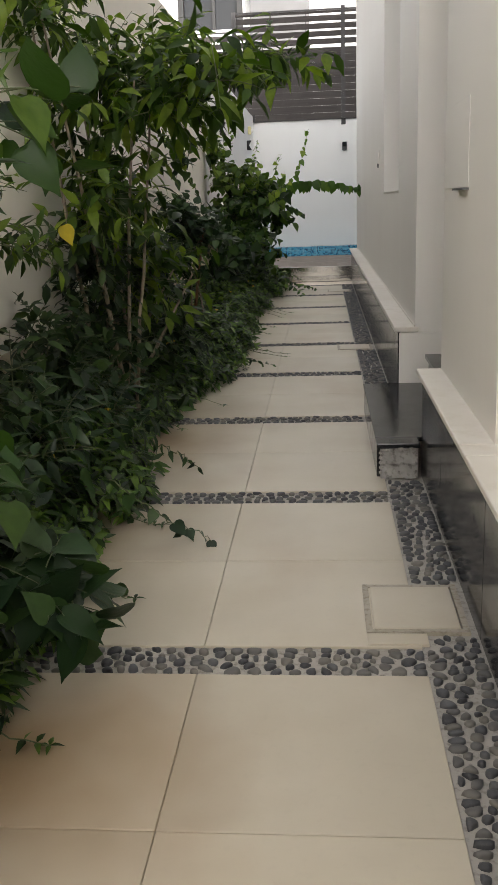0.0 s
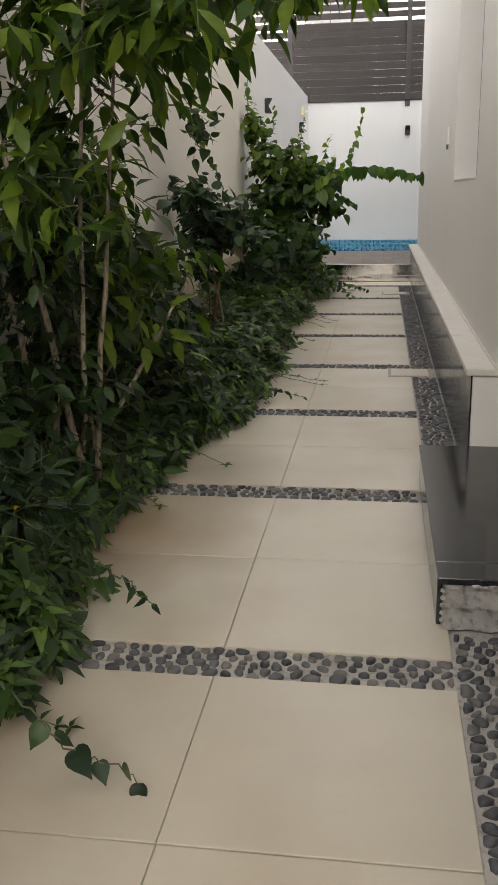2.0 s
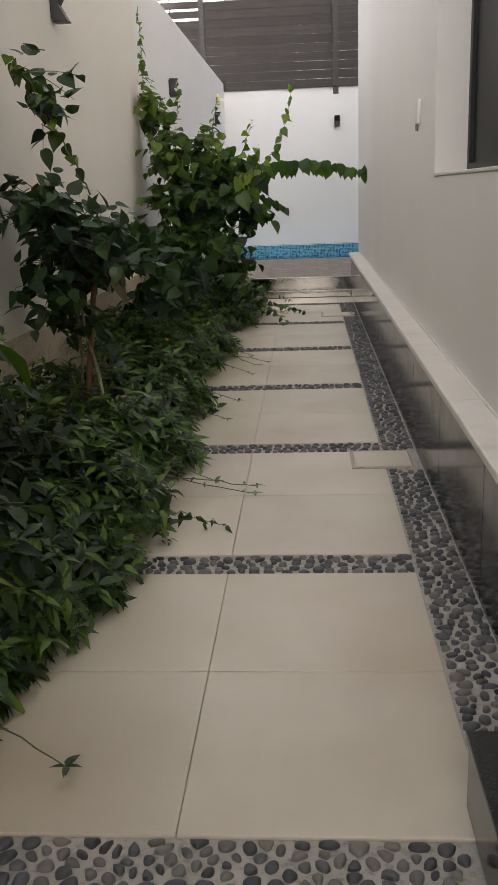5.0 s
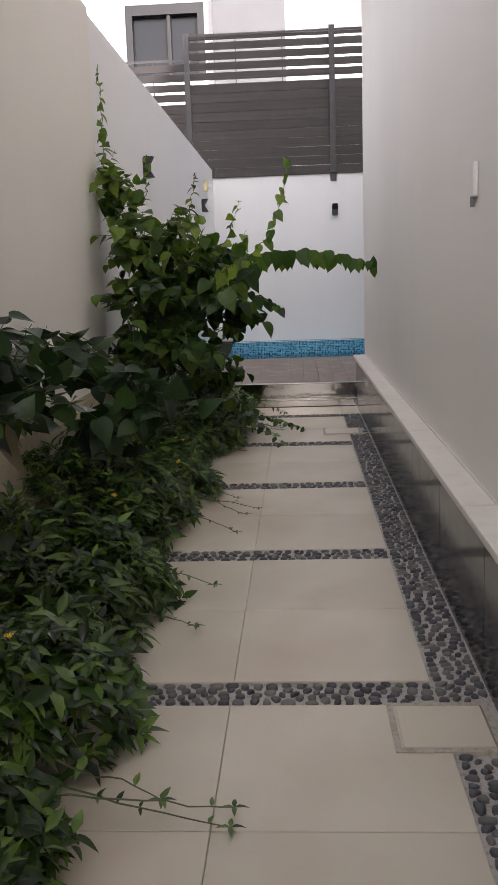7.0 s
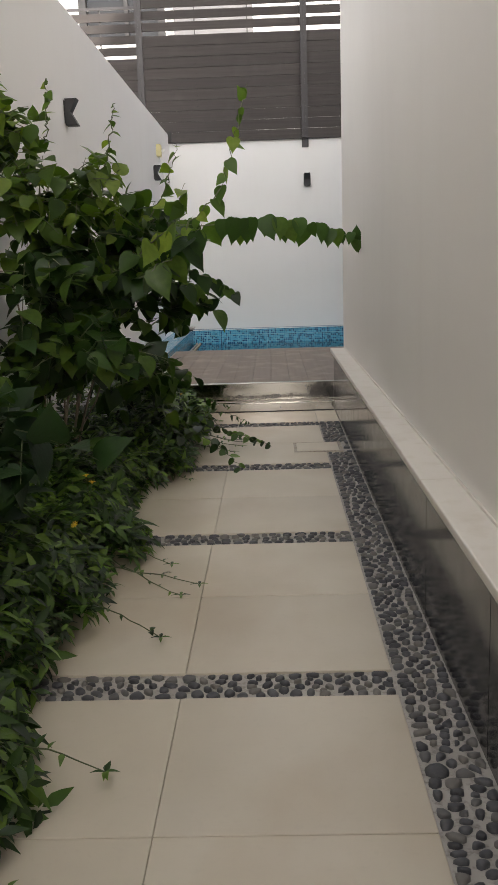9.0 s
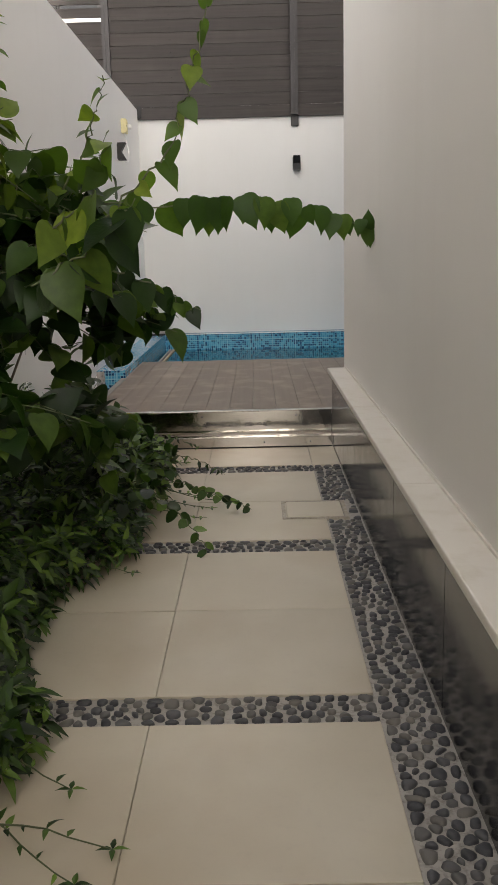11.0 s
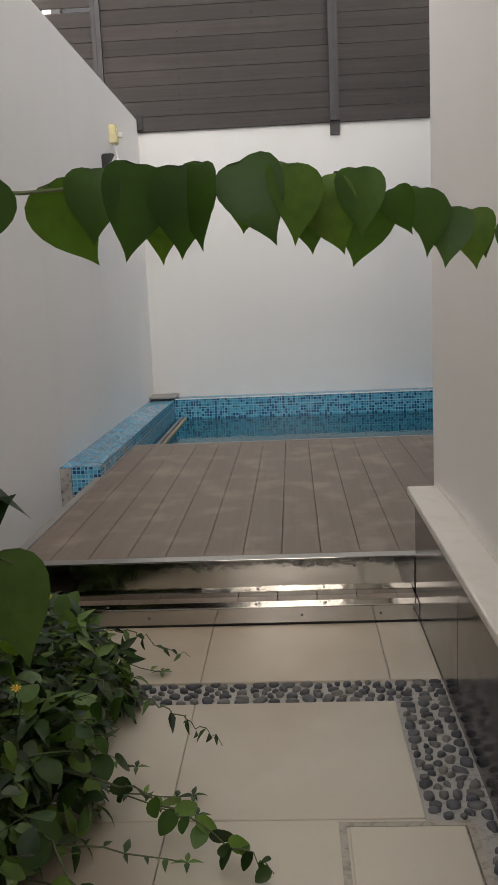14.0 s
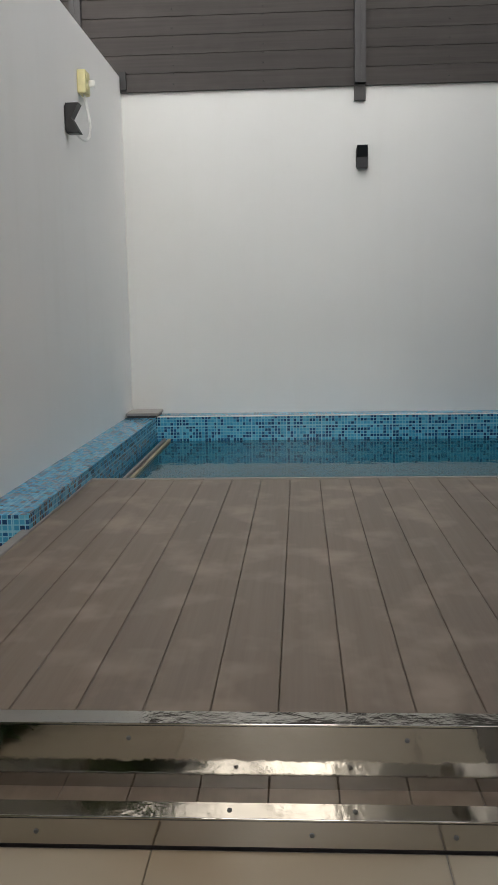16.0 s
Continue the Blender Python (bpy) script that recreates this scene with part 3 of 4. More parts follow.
# ---- deck and steel steps ----
deck = tagged(new("deck"), "brown composite board pool deck edged in polished steel", "deck", "", "structure")
x, n = -0.79, 0
DX1 = 2.89
while x < DX1:
    e = min(x + (0.1515 if n else 0.1375), DX1)
    part("plank", soft_box(x + 0.0005, e - 0.0005, Y_DECK + 0.062, Y_DFAR - 0.035, ZD - 0.025, ZD, 0.0025, 1), M_DECK, deck)
    x += 0.152 if n else 0.138
    n += 1
part("joists", boxes((-0.78, DX1, Y_DECK + 0.02, Y_DFAR - 0.02, -0.2, ZD - 0.028)), M_POST, deck, "dark frame under the boards")
part("side_trim", soft_box(-0.835, -0.792, Y_DECK + 0.01, Y_DFAR, 0.02, ZD + 0.004, 0.003), M_TRIM, deck, "grey composite edge strip")
part("pool_edge_trim", soft_box(-0.835, DX1, Y_DFAR - 0.033, Y_DFAR, 0.02, ZD + 0.004, 0.003), M_TRIM, deck, "pale grey edge strip")
part("steel_nosing", soft_box(-0.835, DX1, Y_DECK, Y_DECK + 0.060, ZD - 0.004, ZD + 0.002, 0.0015), M_STEEL, deck, "polished steel nosing")
part("steel_riser", boxes((-0.835, XR - 0.002, Y_DECK - 0.002, Y_DECK, 0.068, ZD - 0.004), (XR - 0.002, DX1, Y_DECK + 0.08, Y_DECK + 0.082, 0.068, ZD - 0.006)), M_STEEL, deck, "polished steel riser sheet")
lower = tagged(new("lower_step"), "shallow step with board tread and polished steel riser", "step", "", "structure")
lower.location = (0, Y_STEP, 0)
for i in range(11):
    a = -0.969 + 0.151 + i * 0.151
    if a > XR - 0.02:
        break
    part("plank", soft_box(a + 0.0005, min(a + 0.1505, XR - 0.002), 0.0605, 0.1285, 0.045, 0.0675, 0.002, 1), M_DECK, lower)
part("steel_nosing", soft_box(-0.835, XR - 0.002, 0.0, 0.060, 0.064, 0.0695, 0.0015), M_STEEL, lower, "polished steel nosing")
part("steel_riser", boxes((-0.835, XR - 0.002, -0.002, 0.0, 0.008, 0.064)), M_STEEL, lower, "polished steel riser sheet")
part("frame", boxes((-0.83, XR - 0.01, 0.004, 0.128, -0.005, 0.044)), M_POST, lower)


def screw(parent, x, y, z, flat=False):
    bm = bmesh.new()
    m = pose(x, y, z, 0 if flat else 90)
    bmesh.ops.create_cone(bm, segments=10, radius1=0.006, radius2=0.0045, depth=0.004, cap_ends=True, matrix=m)
    bmesh.ops.create_cone(bm, segments=6, radius1=0.003, radius2=0.003, depth=0.005, cap_ends=True, matrix=m)
    part("screw", bm, M_GREY, parent)


for sx in (-0.67, -0.064, 0.535):
    screw(deck, sx, Y_DECK - 0.003, 0.182)
for sx in (-0.4, 0.16, 0.42):
    screw(lower, sx, 0.03, 0.0705, True)
for sx in (-0.24, 0.33, 0.62):
    screw(lower, sx, -0.003, 0.036)

# ---- pool ----
ZC, ZWATER = 0.285, 0.095
pool = tagged(new("pool"), "small pool lined with blue mosaic tiles", "pool", "", "structure")
YB = YF - 0.27
for nm, d in (("back_coping", (-0.80, 2.9, YB, YF, -1.5, ZC - 0.006)), ("side_coping", (XL, -0.80, 15.45, YF, -1.5, ZC - 0.006)), ("pool_floor", (-0.80, 2.9, Y_DFAR, YB, -1.5, -1.0)), ("front_lining", (-0.80, 2.9, Y_DFAR - 0.1, Y_DFAR - 0.002, -1.5, 0.015))):
    part(nm, boxes(d), M_MOSAIC, pool, "blue glass mosaic lining")
part("coping_edge", boxes((-0.812, 2.9, YB - 0.004, YB + 0.012, ZC - 0.0055, ZC + 0.002)), M_WHITE, pool, "white edge profile")
part("side_coping_edge", boxes((-0.808, -0.796, 15.45, YB - 0.005, ZC - 0.0055, ZC + 0.001)), M_MOSAIC, pool)
part("bare_end", boxes((XL + 0.001, -0.97, 15.442, 15.449, 0.02, ZC - 0.01)), M_CONCRETE, pool, "bare cement end of the coping")
bm = bmesh.new()
bmesh.ops.create_grid(bm, x_segments=2, y_segments=2, size=0.5, matrix=Matrix.Translation((1.05, (Y_DFAR + YB) / 2, ZWATER)) @ Matrix.Diagonal((3.696, YB - Y_DFAR, 1, 1)))
water = structure("water", bm, M_WATER, "still clear blue pool water", "water")
structure("gutter", boxes((XL, -0.836, Y_STEP, 15.442, -0.3, 0.03)), M_CONCRETE, "dirty concrete gutter between deck and wall", "gutter")

grate = thing("wood_strip", "weathered wooden strip floating at the pool's edge", "wood strip", "", (-0.70, 17.3, ZWATER))
part("batten", soft_box(-0.05, -0.03, -0.75, 1.45, 0.0, 0.02, 0.003), M_TRIM, grate)
part("batten", soft_box(-0.015, 0.01, -0.75, 1.45, 0.0, 0.016, 0.003), M_DRY, grate)
box_lid = thing("pool_cover_plate", "dark wooden plate lying on the pool coping", "plate", "", (-0.88, YF - 0.17, ZC))
part("plate", soft_box(-0.15, 0.10, -0.15, 0.14, 0.014, 0.034, 0.004), M_TRIM, box_lid)
part("frame", boxes((-0.14, 0.09, -0.14, 0.13, -0.004, 0.014)), M_POST, box_lid)

# ---- fence on the far wall ----
fence = thing("fence", "dark brown board fence with open slats on top", "fence", "", (0, YF - 0.03, ZF))
ZT = 2.02
bm = bmesh.new()
bmesh.ops.create_cone(bm, segments=8, radius1=0.006, radius2=0.004, depth=0.004, cap_ends=True, matrix=pose(0, 0, 0, 90))
SCREW = bpy.data.meshes.new("screw")
bm.to_mesh(SCREW)
bm.free()
SCREW.materials.append(M_BLACK)
for x0, x1, zsolid, zt in ((-1.31, 0.745, 1.345, ZT), (0.825, 4.55, 1.345, ZT), (-4.2, -1.39, 1.06, 1.69)):
    z = -0.018
    while z < zsolid - 0.02:
        part("board", soft_box(x0, x1, 0.0, 0.022, z, z + 0.1315, 0.002, 1), M_FENCE, fence)
        z += 0.1345
    z = zsolid + 0.037
    while z + 0.06 < zt:
        part("slat", soft_box(x0, x1, 0.0, 0.022, z, min(z + 0.102, zt - 0.035), 0.002, 1), M_FENCE, fence)
        z += 0.140
    part("top_rail", boxes((x0, x1, -0.012, 0.03, zt - 0.03, zt)), M_POST, fence)
    k = 3 if x1 - x0 < 2.2 else 6
    for i in range(1, k):
        xs = x0 + (x1 - x0) * i / k
        part("batten", boxes((xs - 0.008, xs + 0.008, 0.0235, 0.05, 0, zt - 0.03)), M_POST, fence)
        for j in range(10):
            for dz in (0.03, 0.105):
                so = new("screw", SCREW)
                so.parent = fence
                so.location = (xs, -0.001, 0.004 + j * 0.1345 + dz)
for xp, zt in ((-1.35, 2.03), (0.785, 2.06), (3.0, 2.05)):
    part("post", boxes((xp - 0.042, xp - 0.004, -0.045, 0.03, -0.004, zt), (xp - 0.004, xp + 0.006, -0.038, 0.03, -0.004, zt), (xp + 0.006, xp + 0.042, -0.045, 0.03, -0.004, zt)), M_POST, fence)
    part("foot_plate", soft_box(xp - 0.044, xp + 0.044, 0.005, 0.0295, -0.125, -0.006, 0.002), M_POST, fence)
part("corner_bracket", boxes((XL + 0.002, XL + 0.05, -0.02, 0.0, 0.0, 0.13)), M_BLACK, fence)

# ---- wall lamps, socket ----
def wall_lamp(m, label):
    """Black up-and-down lamp, pinched in the middle; its back lies on the local xz plane, facing -y."""
    ob = thing("wall_lamp", label, "wall lamp", "wall lamps on the boundary walls")
    bm = bmesh.new()
    prof = [(0.083, 0.078), (0.078, 0.076), (0.0, 0.032), (-0.078, 0.076), (-0.083, 0.078)]
    rings = []
    for z, d in prof:
        rings.append([bm.verts.new(c) for c in ((-0.04, 0, z), (0.04, 0, z), (0.04, -d, z), (-0.04, -d, z))])
    for a, b in zip(rings, rings[1:]):
        for i in range(4):
            bm.faces.new((a[i], b[i], b[(i + 1) % 4], a[(i + 1) % 4]))
    bm.faces.new(rings[0])
    bm.faces.new(list(reversed(rings[-1])))
    part("body", bm, M_BLACK, ob)
    part("diffuser", boxes((-0.03, 0.03, -0.068, -0.012, -0.0865, -0.0835)), M_GREY, ob)
    part("back_plate", boxes((-0.046, 0.046, 0.0, 0.006, -0.07, 0.07)), M_BLACK, ob)
    ob.matrix_world = m
    return ob


side_lamp = wall_lamp(pose(XL + 0.006, 17.30, 2.215, 0, 0, 90), "black up-and-down wall lamp on the boundary wall")
copy_thing(side_lamp, pose(XL + 0.006, 12.75, 2.17, 0, 0, 90))
copy_thing(side_lamp, pose(XL + 0.036, 8.45, 2.13, 0, 0, 90))
wall_lamp(pose(0.802, YF - 0.006, 2.225), "black up-and-down wall lamp below the fence")
socket = thing("wall_socket", "cream plastic twin socket with a white plug and cable", "socket", "", (XL, 17.66, 2.50))
part("box", soft_box(0.0, 0.055, -0.06, 0.06, -0.07, 0.07, 0.008), M_CREAM, socket)
part("plug", soft_box(0.056, 0.10, 0.0, 0.05, -0.02, 0.02, 0.01), M_WHITE, socket)
for dz in (-0.03, 0.03):
    bm = bmesh.new()
    bmesh.ops.create_cone(bm, segments=16, radius1=0.02, radius2=0.018, depth=0.008, cap_ends=True, matrix=pose(0.057, -0.025, dz, 0, 90))
    part("outlet_ring", bm, M_CREAM, socket)
rr = np.linspace(0, 1, 14)
for off in (0.0, 0.035):
    pts = np.stack((0.03 + 0.04 * np.sin(rr * 3.1), -0.02 + off - 0.22 * rr ** 2, -0.07 - 0.30 * np.sin(rr * 1.9)), 1)
    tubes("cable", [(pts, 0.005, 0.005)], M_WHITE, socket, 6)

# ---- neighbour house ----
YH = 26.0
house = thing("neighbour_house", "white rendered neighbour house with a dark window", "house", "", (0, YH, -1.6))
for d in ((-9, -3.47, 0, 6, 0, 12.6), (-1.72, 6, 0, 6, 0, 12.6), (-3.47, -1.72, 0, 6, 0, 7.33), (-3.47, -1.72, 0, 6, 8.85, 12.6), (-3.47, -1.72, 0.3, 6, 7.33, 8.85)):
    part("wall", boxes(d), M_HOUSE, house)
part("grey_bay", boxes((-1.50, 0.06, -0.5, -0.002, 0, 12.6)), M_HOUSE_G, house, "grey rendered bay")
hw = part("window", boxes((-3.47, -3.32, -0.04, 0.12, 7.33, 8.85), (-1.87, -1.72, -0.04, 0.12, 7.33, 8.85), (-3.32, -1.87, -0.04, 0.12, 8.63, 8.85), (-2.55, -2.47, 0.0, 0.12, 7.33, 8.63)), M_BLACK, house, "dark window frame")
part("pane", boxes((-3.32, -1.87, 0.15, 0.18, 7.33, 8.63)), M_GLASS, hw)
part("roof_eave", boxes((1.55, 6.2, -2.2, -0.01, 9.2, 9.5)), M_HOUSE_G, house)
part("roof", boxes((-9.2, 6.2, -0.3, 6.2, 12.6, 12.8)), M_HOUSE_G, house)

# ---- planting ----
def edge(y):
    """How far the ground cover spills over the path, along its length."""
    ys = (0.0, 1.0, 2.1, 2.8, 3.5, 4.2, 4.9, 5.5, 6.2, 7.0, 7.6, 8.3, 9.0, 9.6, 10.3, 11.0, 11.7, 12.4, 13.0, 13.5)
    xs = (-0.55, -0.48, -0.40, -0.46, -0.45, -0.54, -0.56, -0.42, -0.30, -0.30, -0.26, -0.32, -0.32, -0.31, -0.34, -0.42, -0.26, -0.20, -0.26, -0.50)
    return np.interp(y, ys, xs)


def ground_cover():
    rng = np.random.default_rng(11)
    ob = tagged(new("ground_cover"), "dense low green ground cover spilling over the tiles", "ground cover", "garden plants", "stuff")
    n = 6000
    y = rng.uniform(0.4, 13.5, n)
    u = rng.uniform(0, 1, n) ** 0.7
    wob = np.array([noise.noise(Vector((0.0, float(v) * 2.1, 0.3))) for v in y]) * 0.12 + np.array([noise.noise(Vector((4.0, float(v) * 7.1, 0.3))) for v in y]) * 0.09
    xe = edge(y) + wob
    x = -0.99 + (xe + 0.99) * u
    d = np.maximum(xe - x, 0)
    hump = np.array([noise.noise(Vector((float(a) * 3.2, float(b) * 2.4, 1.0))) + 0.6 * noise.noise(Vector((float(a) * 8, float(b) * 8, 5.0))) for a, b in zip(x, y)])
    tall = np.interp(y, (0, 2, 4, 6, 9, 12, 12.8, 13.5), (0.9, 1.2, 0.9, 1.0, 1.0, 1.2, 1.25, 0.7))
    top = 0.05 + 0.29 * tall * (1 - np.exp(-d / 0.12)) * (0.8 + 0.75 * hump)
    top = top + 0.16 * np.clip((-0.72 - x) / 0.2, 0, 1)
    z = np.maximum(top, 0.03) * (1 - 0.8 * rng.uniform(0, 1, n) ** 2.5) + 0.01
    face = np.clip(1 - d / 0.22, 0, 1)
    axis = unit(np.stack((0.9 * face + rng.normal(0, 0.35, n), rng.normal(-0.15, 0.35, n), np.ones(n)), 1))
    side = unit(np.cross(axis, rng.normal(0, 1, (n, 3))))
    other = np.cross(axis, side)
    sz = rng.uniform(0.042, 0.085, n) * (1 + 0.5 * (rng.uniform(0, 1, n) > 0.93))
    at, along, up, size = [], [], [], []
    for k in range(7):
        a = k * 2.4 + rng.uniform(0, 0.7, n)
        out = np.cos(a)[:, None] * side + np.sin(a)[:, None] * other
        tier = -0.012 * (k // 3)
        at.append(np.stack((x, y, z), 1) + axis * tier + out * 0.004)
        along.append(out + axis * rng.uniform(-0.25, 0.7, n)[:, None])
        up.append(axis + rng.normal(0, 0.15, (n, 3)))
        size.append(sz * rng.uniform(0.7, 1.15, n))
    leaves("foliage", POINTED, np.concatenate(at), np.concatenate(along), np.concatenate(up), np.concatenate(size), M_SMALL, ob)
    # runners trailing on to the tiles
    lines, la, ll, lu, ls = [], [], [], [], []
    starts = [(2.6, 0.26), (3.3, 0.20), (4.75, 0.14), (5.3, 0.22), (6.95, 0.36), (7.15, 0.22), (8.0, 0.18), (8.6, 0.24), (9.4, 0.2), (9.85, 0.32), (10.1, 0.24), (11.3, 0.2), (12.15, 0.34), (12.45, 0.34), (12.6, 0.2), (13.1, 0.25), (1.7, 0.2)]
    for y0, ln in starts:
        for k in range(1 if ln < 0.3 else 2):
            a = np.array([edge(y0) - 0.12, y0 + rng.uniform(-0.1, 0.1), 0.10])
            b = np.array([edge(y0) + ln * rng.uniform(0.6, 1.0), y0 + rng.uniform(-0.2, 0.1), 0.018])
            q = bend(rng, a, b, 10, 0.012)
            q[:, 2] = np.maximum(q[:, 2], 0.012)
            lines.append((q, 0.003, 0.0015))
            for i in range(3, 10):
                for s in (-1, 1):
                    if rng.random() < 0.6:
                        continue
                    la.append(q[i])
                    ll.append((0.5 * rng.random(), s, rng.uniform(0.0, 0.6)))
                    lu.append((rng.normal(0, 0.3), 0, 1))
                    ls.append(rng.uniform(0.025, 0.055))
            for s in range(4):
                la.append(q[-1])
                ll.append((math.cos(s * 1.6), math.sin(s * 1.6), 0.3))
                lu.append((0, 0, 1))
                ls.append(0.035)
    tubes("runners", lines, M_TWIG, ob, 5)
    leaves("runner_foliage", POINTED, la, ll, lu, ls, M_SMALL, ob)
    return ob


ground_cover()


def flower(x, y, z):
    ob = thing("flower", "small yellow daisy flower in the ground cover", "flower", "yellow flowers", (x, y, z))
    bm = bmesh.new()
    for i in range(8):
        a = i * math.pi / 4
        vs = [bm.verts.new((r * math.cos(a + da), r * math.sin(a + da), h)) for r, da, h in ((0.003, 0, 0.002), (0.011, -0.3, 0.004), (0.0155, 0, 0.003), (0.011, 0.3, 0.004))]
        bm.faces.new(vs)
    part("petals", bm, M_FLOWER, ob)
    bm = bmesh.new()
    bmesh.ops.create_icosphere(bm, subdivisions=1, radius=0.006)
    part("heart", bm, M_FLOWER, ob)
    tubes("stalk", [(np.array([[0, 0, -0.12], [0.004, 0.002, -0.05], [0, 0, 0]]), 0.0015, 0.0015)], M_TWIG, ob, 4)
    return ob


first = flower(-0.52, 7.2, 0.36)
rf = random.Random(5)
for i in range(26):
    fy = rf.uniform(1.2, 13.2)
    fx = -1.0 + (edge(fy) + 0.92) * rf.random()
    c = copy_thing(first, pose(fx, fy, 0.33 + rf.random() * 0.04, rf.uniform(-30, 10), rf.uniform(-10, 35), rf.uniform(0, 360)))

# tall lance-leaved tree over the path
shrub("garden_tree", "tall many-stemmed shrub with drooping lance-shaped leaves", (-0.74, 4.55, 0.0), [
    ((-0.72, 4.45, 1.75), (0.30, 0.50, 0.30), 1.2), ((-0.42, 4.40, 1.72), (0.28, 0.45, 0.24), 1.2), ((-0.12, 4.25, 1.78), (0.22, 0.45, 0.14), 0.7),
    ((0.12, 4.65, 1.90), (0.20, 0.30, 0.10), 0.5), ((-0.70, 4.7, 1.34), (0.30, 0.45, 0.26), 0.9), ((-0.66, 4.2, 1.22), (0.18, 0.30, 0.22), 0.4),
    ((-0.85, 4.1, 2.05), (0.22, 0.5, 0.25), 0.8), ((-0.62, 4.9, 0.85), (0.26, 0.40, 0.25), 0.9), ((-0.45, 4.8, 2.0), (0.25, 0.35, 0.15), 0.6), ((-0.76, 5.45, 1.02), (0.16, 0.32, 0.22), 0.7)],
    21, LANCE, M_LANCE, 0.118, 36, 0.34, 0.034, 0.014, 0.5, 2, 0.10)
# heart-leaved plant beside the camera's start
shrub("heart_leaf_shrub", "large heart-leaved shrub beside the path", (-0.85, 2.0, 0.0), [
    ((-0.62, 2.05, 1.35), (0.24, 0.35, 0.20), 0.5), ((-0.36, 1.75, 1.42), (0.16, 0.2, 0.10), 0.25), ((-0.78, 2.5, 1.6), (0.22, 0.4, 0.2), 0.5),
    ((-0.66, 1.9, 0.62), (0.26, 0.35, 0.16), 0.4)], 22, HEART, M_HEART, 0.11, 30, 0.36, 0.055, 0.008, 0.35)
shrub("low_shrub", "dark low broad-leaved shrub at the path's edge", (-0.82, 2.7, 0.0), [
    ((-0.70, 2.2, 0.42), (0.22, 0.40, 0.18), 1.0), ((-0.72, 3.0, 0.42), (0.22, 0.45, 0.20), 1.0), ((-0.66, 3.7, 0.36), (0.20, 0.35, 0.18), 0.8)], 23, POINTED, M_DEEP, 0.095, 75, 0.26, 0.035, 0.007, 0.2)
shrub("edge_shrub", "broad-leaved plant leaning over the tiles", (-0.72, 1.75, 0.0), [
    ((-0.55, 1.95, 0.44), (0.16, 0.25, 0.16), 1.0), ((-0.36, 2.0, 0.30), (0.14, 0.16, 0.10), 0.6), ((-0.52, 1.62, 0.34), (0.14, 0.22, 0.18), 0.9)], 27, HEART, M_DEEP, 0.12, 34, 0.22, 0.045, 0.006, 0.3)
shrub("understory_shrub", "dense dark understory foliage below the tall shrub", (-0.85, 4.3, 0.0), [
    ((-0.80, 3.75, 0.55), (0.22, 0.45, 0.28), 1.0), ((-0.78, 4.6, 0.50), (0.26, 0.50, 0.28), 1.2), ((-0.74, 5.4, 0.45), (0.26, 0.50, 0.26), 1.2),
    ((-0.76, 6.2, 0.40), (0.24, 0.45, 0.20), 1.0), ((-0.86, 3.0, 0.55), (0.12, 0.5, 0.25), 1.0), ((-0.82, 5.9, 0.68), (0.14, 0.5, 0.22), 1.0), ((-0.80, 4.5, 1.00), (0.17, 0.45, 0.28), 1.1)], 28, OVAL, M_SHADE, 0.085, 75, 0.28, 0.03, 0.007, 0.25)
shrub("side_branch_shrub", "slender shrub with toothed leaves and one yellow leaf", (-0.95, 3.3, 0.0), [
    ((-0.80, 3.2, 1.10), (0.18, 0.20, 0.10), 0.8), ((-0.92, 3.3, 1.3), (0.1, 0.2, 0.12), 0.5)], 29, LANCE, M_LANCE, 0.075, 26, 0.24, 0.03, 0.006, 0.4)
yellow = thing("fallen_leaf", "single yellow leaf caught on a twig", "leaf", "", (-0.56, 3.18, 1.13))
leaves("blade", HEART, [(0, 0, 0)], [(0.3, 0.0, -1)], [(0.1, -1, 0.2)], [0.075], M_YELLOW, yellow)
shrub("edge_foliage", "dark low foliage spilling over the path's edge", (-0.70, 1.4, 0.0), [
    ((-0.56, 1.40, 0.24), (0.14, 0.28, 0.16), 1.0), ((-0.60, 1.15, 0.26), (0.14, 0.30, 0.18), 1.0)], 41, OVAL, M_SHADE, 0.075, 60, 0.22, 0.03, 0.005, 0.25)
shrub("round_leaf_shrub", "low round-leaved plant at the end of the bed", (-0.62, 12.45, 0.0), [
    ((-0.58, 12.40, 0.34), (0.26, 0.42, 0.14), 1.2), ((-0.32, 12.30, 0.22), (0.16, 0.28, 0.10), 0.8), ((-0.60, 12.95, 0.28), (0.24, 0.22, 0.12), 0.7), ((-0.40, 11.85, 0.24), (0.20, 0.22, 0.12), 0.7)], 42, ROUND, M_SMALL, 0.062, 46, 0.22, 0.028, 0.005, 0.15)
shrub("broad_leaf_plant", "broad dark leaves spreading above the ground cover", (-0.70, 8.95, 0.0), [
    ((-0.78, 8.95, 0.92), (0.20, 0.40, 0.12), 0.5), ((-0.48, 9.05, 0.74), (0.20, 0.30, 0.08), 0.4), ((-0.75, 9.3, 0.6), (0.22, 0.3, 0.12), 0.4)], 43, BROAD, M_DEEP, 0.115, 44, 0.24, 0.05, 0.006, 0.15)
